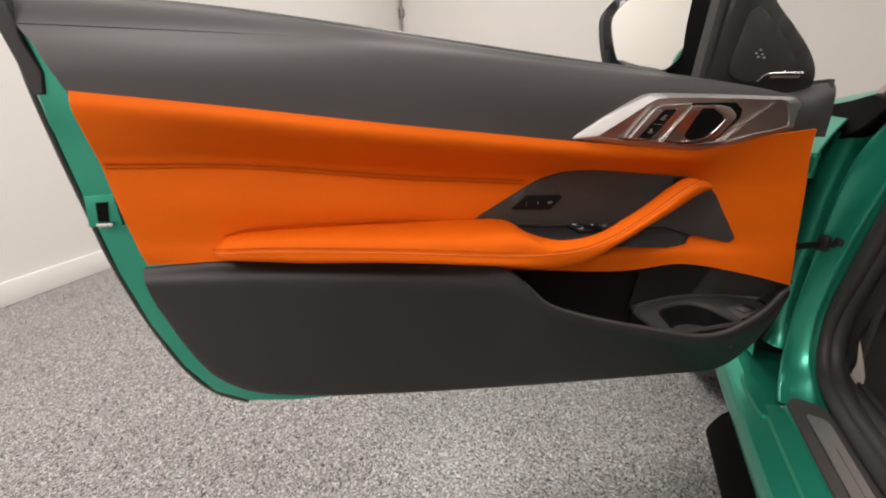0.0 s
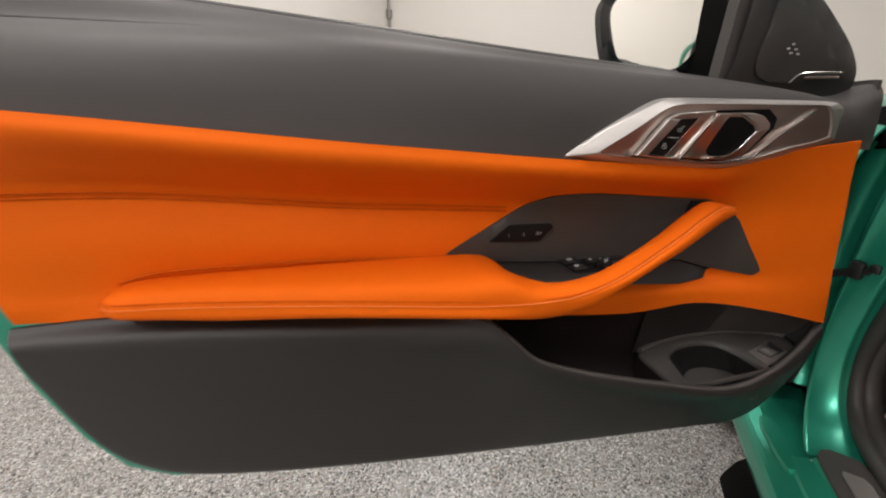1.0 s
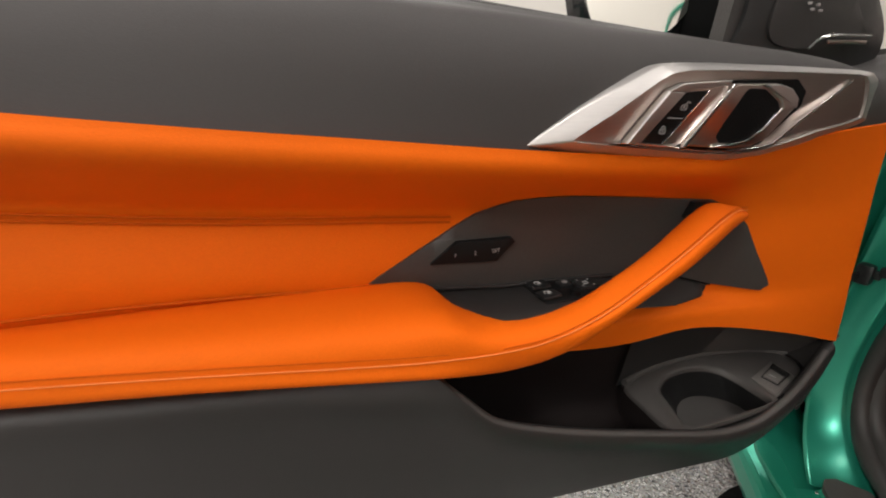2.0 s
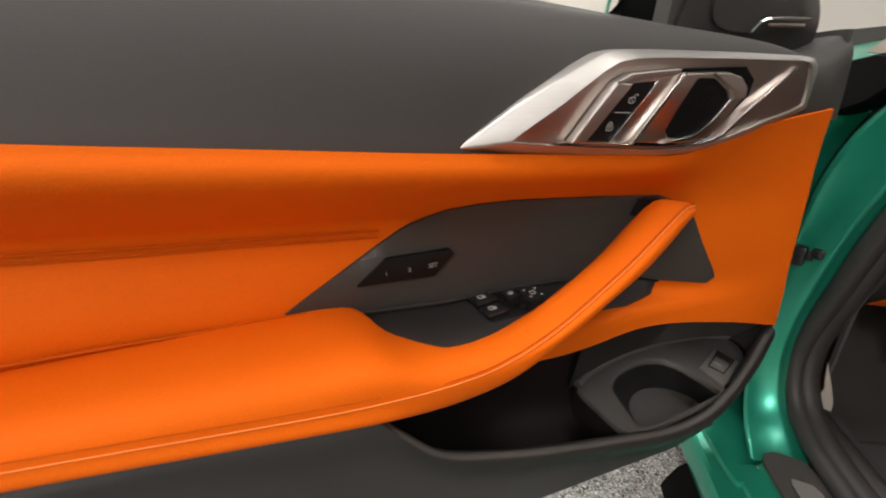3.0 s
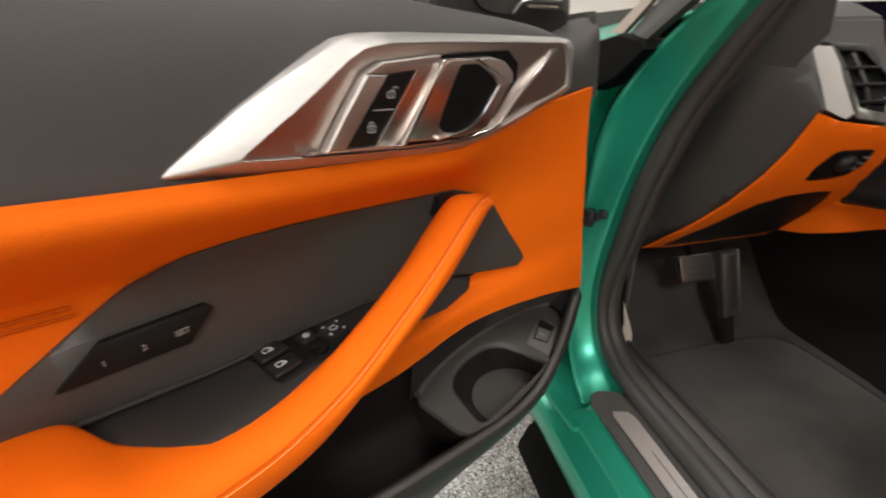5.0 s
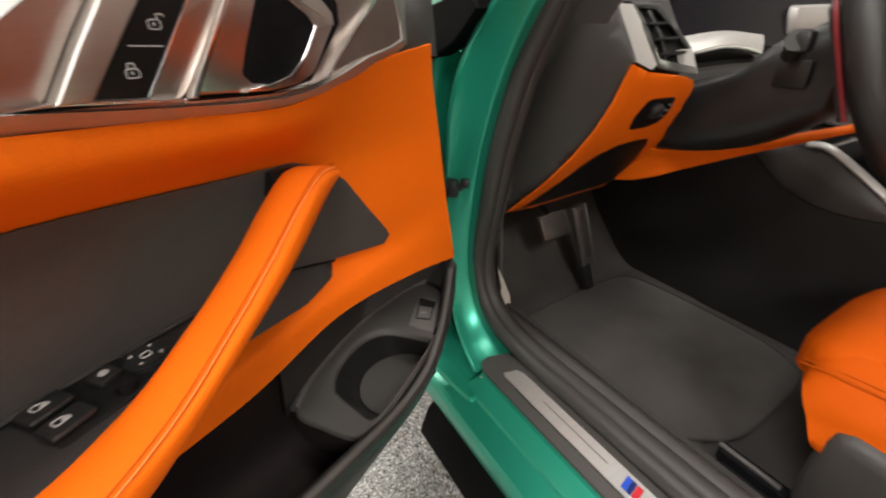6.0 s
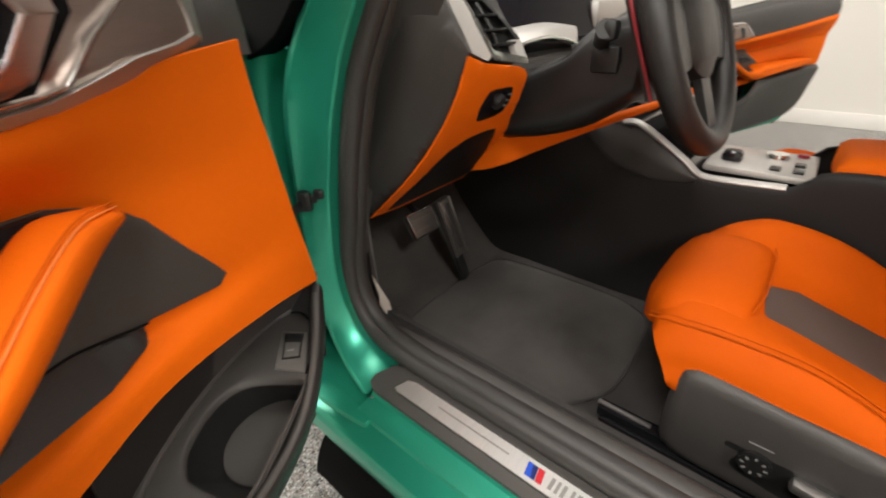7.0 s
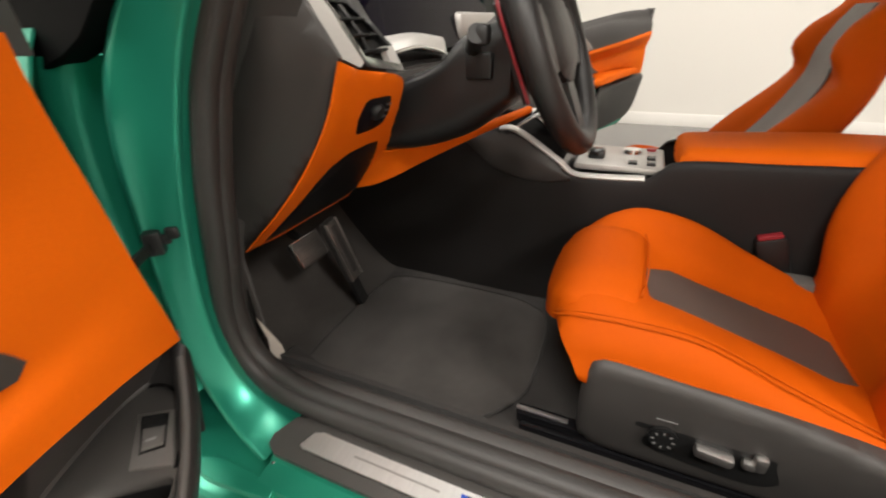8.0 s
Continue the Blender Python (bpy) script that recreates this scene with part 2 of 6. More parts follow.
def slab(outline, depth, thick=0.004, edge=0.001, swap=None):
    """A small flat plate with that outline and a rounded rim."""
    swap = swap or (lambda u, v, w: (u, w, v))
    p = [Vector(q) for q in outline]
    area = sum(p[i - 1].cross(p[i]) for i in range(len(p)))
    turn = 1 if area > 0 else -1

    def inset(by):
        out = []
        for i, q in enumerate(p):
            a, b = (q - p[i - 1]).normalized(), (p[(i + 1) % len(p)] - q).normalized()
            na, nb = Vector((-a.y, a.x)) * turn, Vector((-b.y, b.x)) * turn
            m = na + nb
            out.append(q + m * (by / max(0.35, 0.5 * m.length_squared)) * 0.5 * 1.0)
        return out

    rows = []
    for by, drop in ((0, thick), (0, edge), (0.3 * edge, 0.3 * edge), (edge, 0)):
        rows.append([swap(q.x, q.y, depth(q.x, q.y) - drop) for q in inset(by)])
    bm = grid_mesh(rows, True)
    bm.verts.ensure_lookup_table()
    n = len(p)
    bm.faces.new([bm.verts[3 * n + j] for j in range(n)])
    bm.faces.new([bm.verts[j] for j in range(n)])
    bmesh.ops.recalc_face_normals(bm, faces=bm.faces)
    return bm


def tube(path, radius, n=60, sides=14, flat=1.0, up=(0, 0, 1), caps=True, smooth=True):
    """A round or flattened bar along a path; radius: one, or one for each control point."""
    r = [radius] * len(path) if isinstance(radius, (int, float)) else radius
    rows = spline([(*p, q) for p, q in zip(path, r)], n) if smooth else np.array([(*p, q) for p, q in zip(path, r)])
    ring = []
    for i, (x, y, z, q) in enumerate(rows):
        a, b = rows[max(0, i - 1), :3], rows[min(len(rows) - 1, i + 1), :3]
        t = Vector(b - a).normalized()
        s = t.cross(Vector(up))
        s = s.normalized() if s.length > 1e-4 else Vector((1, 0, 0))
        w = s.cross(t)
        c = Vector((x, y, z))
        ring.append([c + s * (q * math.cos(k)) + w * (q * flat * math.sin(k)) for k in np.linspace(0, 2 * math.pi, sides, endpoint=False)])
    bm = grid_mesh(ring, True)
    if caps:
        bm.verts.ensure_lookup_table()
        for first in (0, (len(rows) - 1) * sides):
            bm.faces.new([bm.verts[first + j] for j in range(sides)])
    bmesh.ops.recalc_face_normals(bm, faces=bm.faces)
    return bm


def rbox(lo, hi, bevel=0.004, seg=2, m=None):
    """A box with rounded edges, from corner to corner, then moved by m."""
    bm = bmesh.new()
    bmesh.ops.create_cube(bm, size=1)
    lo, hi = Vector(lo), Vector(hi)
    for v in bm.verts:
        v.co = Vector(((lo[k] + hi[k]) / 2 + v.co[k] * (hi[k] - lo[k]) for k in range(3)))
    if bevel:
        bmesh.ops.bevel(bm, geom=bm.edges[:], offset=bevel, segments=seg, affect="EDGES", profile=0.5)
    if m is not None:
        bmesh.ops.transform(bm, matrix=m, verts=bm.verts)
    return bm


def disc(r0, r1, h, m, n=40, bevel=0.0):
    """A round plug or ring along z, r0 at its foot and r1 at its head, moved by m."""
    bm = bmesh.new()
    bmesh.ops.create_cone(bm, cap_ends=True, segments=n, radius1=r0, radius2=r1, depth=h)
    if bevel:
        bmesh.ops.bevel(bm, geom=[e for e in bm.edges if len(e.link_faces) == 2 and max(len(f.verts) for f in e.link_faces) > 4], offset=bevel, segments=2, affect="EDGES")
    bmesh.ops.transform(bm, matrix=m, verts=bm.verts)
    return bm


def extrude(profile, axis, lo, hi, bevel=0.0):
    """A bar with that outline, along x, y or z, from lo to hi."""
    bm = bmesh.new()
    at = {"x": lambda a, b, c: (c, a, b), "y": lambda a, b, c: (a, c, b), "z": lambda a, b, c: (a, b, c)}[axis]
    ends = [[bm.verts.new(at(a, b, c)) for a, b in profile] for c in (lo, hi)]
    for k in range(len(profile)):
        j = (k + 1) % len(profile)
        bm.faces.new((ends[0][k], ends[0][j], ends[1][j], ends[1][k]))
    bm.faces.new(ends[0]), bm.faces.new(ends[1])
    bmesh.ops.recalc_face_normals(bm, faces=bm.faces)
    if bevel:
        bmesh.ops.bevel(bm, geom=bm.edges[:], offset=bevel, segments=2, affect="EDGES")
    return bm


def rounded_outline(points, k=0.3, n=5):
    """The outline with its corners cut into arcs."""
    out = []
    p = [Vector(q) for q in points]
    for i, q in enumerate(p):
        u, v = q.lerp(p[i - 1], k), q.lerp(p[(i + 1) % len(p)], k)
        out += [tuple((1 - t) ** 2 * u + 2 * t * (1 - t) * q + t * t * v) for t in np.linspace(0, 1, n)]
    return out


def join(*parts):
    """One bmesh out of several."""
    me = bpy.data.meshes.new("joining")
    out = bmesh.new()
    for bm in parts:
        bm.to_mesh(me)
        out.from_mesh(me)
        bm.free()
    bpy.data.meshes.remove(me)
    return out


def mesh_of(name, bm, material, sharp=38):
    me = bpy.data.meshes.new(name)
    for f in bm.faces:
        f.smooth = True
    bm.to_mesh(me)
    bm.free()
    me.set_sharp_from_angle(angle=radians(sharp))
    me.materials.append(material)
    return me


def part(name, bm, material, parent, label="", sharp=38):
    ob = new(name, mesh_of(name, bm, material, sharp))
    ob.parent = parent
    return tagged(ob, label)


def thing(name, label, category, at=None, kind="", group=""):
    ob = new(name)
    ob.empty_display_size = 0.1
    if at is not None:
        ob.matrix_world = at
    return tagged(ob, label, category, group, kind)


def solid(name, bm, material, label, category, kind="", group=""):
    return tagged(new(name, mesh_of(name, bm, material)), label, category, group, kind)


def lettering(name, text, size, m, material, parent):
    """Raised letters in the built-in font, lying in the plane of m."""
    cu = bpy.data.curves.new(name, "FONT")
    cu.body, cu.size, cu.extrude, cu.align_x, cu.align_y = text, size, 0.0002, "CENTER", "CENTER"
    tmp = bpy.data.objects.new("tmp", cu)
    me = bpy.data.meshes.new_from_object(tmp)
    bpy.data.objects.remove(tmp)
    me.transform(m)
    me.materials.append(material)
    ob = new(name, me)
    ob.parent = parent
    return ob


# ---- the room ----
X0, X1, Y0, Y1, H = -2.47, 4.65, -4.2, 5.0, 3.3
solid("floor", rbox((X0 - 0.2, Y0 - 0.2, -0.2), (X1 + 0.2, Y1 + 0.2, 0.0), 0), FLOOR_MAT, "grey speckled flake epoxy garage floor", "floor", "structure")
solid("wall_west", rbox((X0 - 0.2, Y0 - 0.2, 0), (X0, Y1 + 0.2, H), 0), WALL_PAINT, "smooth cream painted wall of the garage", "wall", "structure")
solid("wall_east", rbox((X1, Y0 - 0.2, 0), (X1 + 0.2, Y1 + 0.2, H), 0), WALL_PAINT, "smooth cream painted wall of the garage", "wall", "structure")
solid("wall_north", rbox((X0, Y1, 0), (X1, Y1 + 0.2, H), 0), WALL_PAINT, "smooth cream painted wall of the garage", "wall", "structure")
solid("wall_south", rbox((X0, Y0 - 0.2, 0), (X1, Y0, H), 0), WALL_PAINT, "smooth cream painted wall of the garage", "wall", "structure")
solid("ceiling", rbox((X0 - 0.2, Y0 - 0.2, H), (X1 + 0.2, Y1 + 0.2, H + 0.2), 0), CEILING_PAINT, "plain grey painted garage ceiling", "ceiling", "structure")
solid("baseboard", rbox((X0 + 0.001, Y0, 0.0), (X0 + 0.014, Y1, 0.11), 0.003), SKIRT_PAINT, "white painted baseboard along the wall", "baseboard", "structure")
solid("baseboard", rbox((X1 - 0.014, Y0, 0.0), (X1 - 0.001, Y1, 0.11), 0.003), SKIRT_PAINT, "white painted baseboard along the wall", "baseboard", "structure")
solid("conduit", join(tube([(X0 + 0.03, Y1 - 0.03, 0.1), (X0 + 0.03, Y1 - 0.03, 1.6), (X0 + 0.03, Y1 - 0.03, H)], 0.013, n=3, sides=12), rbox((X0 + 0.005, Y1 - 0.055, 1.66), (X0 + 0.055, Y1 - 0.005, 1.74), 0.004)), mat("grey_conduit", (0.3, 0.29, 0.28), 0.45, metal=0.6), "thin grey metal conduit in the corner of the walls", "conduit", "structure")

GLOW = plain_glow("lamp_diffuser", LAMP_COLOUR, 1.6)


def ceiling_lamp(x, y, w, l, power):
    th = thing("ceiling_light", "assumed long white ceiling light panel, unseen, switched on", "ceiling light", pose(x, y, H - 0.03), group="ceiling lights")
    part("frame", join(*[rbox(a, b, 0.003) for a, b in (((-w / 2 - 0.02, -l / 2 - 0.02, -0.03), (-w / 2, l / 2 + 0.02, 0.03)), ((w / 2, -l / 2 - 0.02, -0.03), (w / 2 + 0.02, l / 2 + 0.02, 0.03)), ((-w / 2, -l / 2 - 0.02, -0.03), (w / 2, -l / 2, 0.03)), ((-w / 2, l / 2, -0.03), (w / 2, l / 2 + 0.02, 0.03)))]), SKIRT_PAINT, th)
    part("diffuser", rbox((-w / 2, -l / 2, -0.02), (w / 2, l / 2, 0.02), 0), GLOW, th)
    la = bpy.data.lights.new("lamp", "AREA")
    la.shape, la.size, la.size_y, la.energy, la.color = "RECTANGLE", w, l, power * w * l / 0.6, LAMP_COLOUR
    ob = new("lamp", la)
    ob.matrix_world = pose(x, y, H - 0.07)


# Assumed lamps, unseen; powers are weighted to balance door, cabin and walls.
for lx, share in ((-1.1, 1.7), (1.1, 0.55), (3.3, 0.55)):
    for ly, k in ((-2.4, 1.3), (0.4, 1.0), (3.2, 0.6)):
        ceiling_lamp(lx, ly, 0.5, 1.2, LAMP_POWER * share * k)


# ---- the open driver's door: x runs from the hinge to the latch, y towards the cabin side, z up ----
def lerp_rows(rows, s):
    """The height and depth of each row at s."""
    zs, ds = [], []
    for row in rows:
        r = np.array(sorted(row))
        zs.append(np.interp(s, r[:, 0], r[:, 1]))
        ds.append(np.interp(s, r[:, 0], r[:, 2]))
    return zs, ds


def row3(row):
    return [(s, d, z) for s, z, d in row]


# Rows of (along, height, depth) over the orange leather, from its top edge down.
CARD = [
    [(1.141, 0.945, 0.052), (0.98, 0.928, 0.066), (0.785, 0.9045, 0.075), (0.66, 0.8905, 0.075), (0.545, 0.8775, 0.073), (0.40, 0.8635, 0.073), (0.33, 0.8575, 0.072), (0.27, 0.8685, 0.070), (0.2, 0.8765, 0.067), (0.120, 0.882, 0.062)],
    [(1.141, 0.925, 0.056), (0.98, 0.909, 0.070), (0.785, 0.885, 0.078), (0.545, 0.860, 0.075), (0.40, 0.847, 0.070), (0.33, 0.842, 0.066), (0.27, 0.846, 0.062), (0.2, 0.850, 0.060), (0.116, 0.855, 0.060)],
    [(1.140, 0.890, 0.046), (0.98, 0.878, 0.043), (0.785, 0.855, 0.045), (0.565, 0.833, 0.043), (0.42, 0.822, 0.041), (0.33, 0.817, 0.042), (0.26, 0.814, 0.047), (0.108, 0.820, 0.058)],
    [(1.139, 0.858, 0.036), (0.98, 0.850, 0.024), (0.785, 0.828, 0.024), (0.584, 0.811, 0.026), (0.42, 0.797, 0.029), (0.33, 0.790, 0.031), (0.25, 0.785, 0.040), (0.100, 0.789, 0.057)],
    [(1.130, 0.805, 0.042), (0.98, 0.800, 0.034), (0.785, 0.780, 0.034), (0.600, 0.760, 0.031), (0.42, 0.742, 0.030), (0.31, 0.735, 0.030), (0.22, 0.730, 0.042), (0.089, 0.735, 0.056)],
    [(1.122, 0.760, 0.044), (0.98, 0.752, 0.030), (0.785, 0.742, 0.026), (0.600, 0.720, 0.028), (0.42, 0.704, 0.031), (0.30, 0.699, 0.032), (0.20, 0.690, 0.042), (0.082, 0.692, 0.056)],
    [(1.118, 0.742, 0.046), (0.98, 0.736, 0.034), (0.785, 0.718, 0.030), (0.600, 0.702, 0.044), (0.42, 0.692, 0.056), (0.30, 0.686, 0.052), (0.18, 0.665, 0.050), (0.074, 0.650, 0.057)],
    [(1.115, 0.726, 0.044), (0.98, 0.718, 0.044), (0.785, 0.695, 0.042), (0.600, 0.678, 0.050), (0.42, 0.662, 0.056), (0.30, 0.664, 0.054), (0.17, 0.634, 0.053), (0.064, 0.602, 0.056)],
]


def card_depth(s, z):
    zs, ds = lerp_rows(CARD, s)
    return float(np.interp(z, zs[::-1], ds[::-1]))


DOOR_AT = pose(0.399, 0.95, 0, 0, 0, -148)
door = thing("open_door", "open green front car door with orange leather and black trim", "car door", DOOR_AT)

# Painted shell behind the trim: an inner flange and the outer skin beyond it.
FLANGE = [(1.200, 1.02), (1.205, 0.94), (1.196, 0.86), (1.187, 0.78), (1.176, 0.70), (1.155, 0.61), (1.125, 0.53), (1.09, 0.475), (1.04, 0.448), (0.97, 0.438), (0.72, 0.425), (0.72, 0.98)]
SKIN = [(1.226, 1.03), (1.226, 0.96), (1.219, 0.88), (1.208, 0.79), (1.196, 0.70), (1.172, 0.60), (1.138, 0.505), (1.10, 0.45), (1.05, 0.420), (0.97, 0.407), (0.70, 0.39), (0.40, 0.372), (0.12, 0.36), (0.03, 0.40), (0.005, 0.55), (0.02, 0.80), (0.05, 0.90), (0.3, 0.93), (0.7, 0.97)]
part("inner_panel", relief(FLANGE, lambda s, z: 0.006, 0.06, 0.06, 0.008), GREEN, door)
part("outer_skin", relief(SKIN, lambda s, z: -0.045 - 0.05 * max(0, 0.62 - z), 0.05, 0.06, 0.006), GREEN, door)
part("edge_seal", tube([(s + 0.004, -0.034, z) for s, z in SKIN[:9]], 0.004, 60, 8), RUBBER, door)
latch = part("latch", relief([(1.150, 0.815), (1.185, 0.815), (1.19, 0.772), (1.150, 0.772)], lambda s, z: 0.011, 0.012, 0.02, 0.003), GREEN, door, "painted latch plate")
part("striker_slot", relief([(1.158, 0.806), (1.172, 0.806), (1.176, 0.780), (1.164, 0.780)], lambda s, z: 0.0125, 0.004, 0.02, 0.001), DARK, latch)
part("bolt", rbox((1.157, 0.008, 0.773), (1.178, 0.016, 0.779), 0.002), BRIGHT, latch)

# Black upper trim.
BELT_ROWS = [
    [(1.222, 1.050, -0.07), (1.016, 1.043, -0.07), (0.77, 1.016, -0.07), (0.544, 0.988, -0.07), (0.333, 0.962, -0.06), (0.214, 0.944, -0.05), (0.132, 0.932, -0.03), (0.060, 0.948, -0.01)],
    [(1.218, 1.052, -0.02), (1.016, 1.042, -0.02), (0.77, 1.015, -0.02), (0.544, 0.987, -0.02), (0.333, 0.963, -0.01), (0.214, 0.947, 0.0), (0.132, 0.934, 0.01), (0.066, 0.951, 0.015)],
    [(1.200, 1.018, 0.004), (0.98, 1.011, 0.004), (0.77, 1.002, 0.006), (0.544, 0.978, 0.014), (0.333, 0.957, 0.022), (0.214, 0.943, 0.025), (0.132, 0.931, 0.027), (0.072, 0.948, 0.028)],
    [(1.175, 0.994, 0.028), (0.98, 0.992, 0.034), (0.77, 0.987, 0.039), (0.544, 0.967, 0.044), (0.333, 0.950, 0.050), (0.214, 0.938, 0.050), (0.132, 0.923, 0.046), (0.078, 0.934, 0.040)],
    [(1.160, 0.972, 0.042), (0.98, 0.966, 0.051), (0.77, 0.953, 0.057), (0.544, 0.931, 0.062), (0.333, 0.917, 0.066), (0.214, 0.909, 0.063), (0.132, 0.902, 0.056), (0.078, 0.900, 0.044)],
    [(1.143, 0.942, 0.050), (0.98, 0.925, 0.060), (0.785, 0.9015, 0.069), (0.66, 0.8875, 0.069), (0.545, 0.8745, 0.068), (0.40, 0.861, 0.067), (0.33, 0.855, 0.066), (0.27, 0.865, 0.064), (0.2, 0.873, 0.061), (0.085, 0.868, 0.050)],
]
part("upper_trim", loft([row3(r) for r in BELT_ROWS], 70, 6, 0.004), BELT, door, "black soft upper trim with a fine seam", 60)
part("trim_seam", tube([(s, 0.0045, z + 0.0005) for s, z in ((1.198, 1.0165), (0.98, 1.0095), (0.85, 1.0045), (0.72, 0.997))], 0.0014, 40, 6), RUBBER, door)
part("window_seal", tube([(s, -0.035, z) for s, z in ((1.222, 1.047), (1.016, 1.039), (0.77, 1.012), (0.544, 0.984), (0.333, 0.960))], 0.008, 50, 8), RUBBER, door)

part("corner_trim", slab([(1.226, 1.06), (1.216, 1.006), (1.203, 0.940), (1.192, 0.940), (1.186, 0.965), (1.196, 1.0), (1.205, 1.052)], lambda s, z: 0.0085, 0.05, 0.004), BELT, door, "black end piece of the upper trim")
# Orange leather.
leather = part("orange_panel", loft([row3(r) for r in CARD], 90, 6, 0.003), ORANGE, door, "orange leather door panel with a double seam", 60)
for dz in (0.0028, -0.0028):
    part("seam", tube([(s, card_depth(s, z + dz) + 0.0006, z + dz) for s, z in ((1.135, 0.858), (0.98, 0.850), (0.785, 0.828), (0.66, 0.8175), (0.584, 0.811))], 0.0010, 60, 6), THREAD_AND_SHADE, leather)

# Dark ribbed insert with its memory switch.
INSERT_OUT = [(0.660, 0.760), (0.650, 0.7665), (0.597, 0.7945), (0.558, 0.8165), (0.530, 0.8270), (0.505, 0.8290), (0.475, 0.8285), (0.42, 0.8225), (0.36, 0.8155), (0.310, 0.8105), (0.275, 0.797), (0.254, 0.778), (0.230, 0.7425), (0.205, 0.7085), (0.1995, 0.699), (0.2095, 0.6925), (0.278, 0.708), (0.286, 0.705), (0.2875, 0.6965), (0.33, 0.693), (0.40, 0.698), (0.5, 0.705), (0.60, 0.738)]
insert = part("insert_panel", relief(INSERT_OUT, lambda s, z: card_depth(s, z) + 0.0035, 0.006, 0.02, 0.0012), INSERT, door, "dark grey finely ribbed insert")
memory = part("memory_switch", relief([(0.605, 0.7725), (0.580, 0.7915), (0.527, 0.7905), (0.5235, 0.7865), (0.541, 0.7690)], lambda s, z: 0.0375, 0.006, 0.02, 0.002), MATT_BLACK, insert, "black seat memory switch with white markings")
FACE = Matrix(((-1, 0, 0, 0), (0, 0, 1, 0), (0, 1, 0, 0), (0, 0, 0, 1)))
for body, s, z in (("1", 0.582, 0.7800), ("2", 0.563, 0.7798), ("SET", 0.543, 0.7800)):
    lettering("marking", body, 0.0052, Matrix.Translation((s, 0.0378, z)) @ FACE, MARK, memory)
part("insert_foot", relief(rounded_outline([(0.2840, 0.7075), (0.2870, 0.6955), (0.33, 0.6935), (0.381, 0.6975), (0.43, 0.701), (0.47, 0.708), (0.46, 0.726), (0.40, 0.7255), (0.342, 0.7245), (0.317, 0.7185)], 0.2, 4), lambda s, z: card_depth(s, z) + 0.0048, 0.005, 0.02, 0.0012), PLASTIC, insert, "smooth dark foot of the insert")
part("joint", tube([(s, card_depth(s, z) + 0.0050, z) for s, z in ((0.282, 0.7085), (0.317, 0.7195), (0.342, 0.7255), (0.40, 0.7265), (0.46, 0.727))], 0.0009, 40, 6), DARK, insert, "dark joint line across the insert")
part("upper_cap", relief([(0.338, 0.793), (0.339, 0.812), (0.318, 0.811), (0.326, 0.793)], lambda s, z: 0.050, 0.016, 0.01, 0.002), MATT_BLACK, insert)

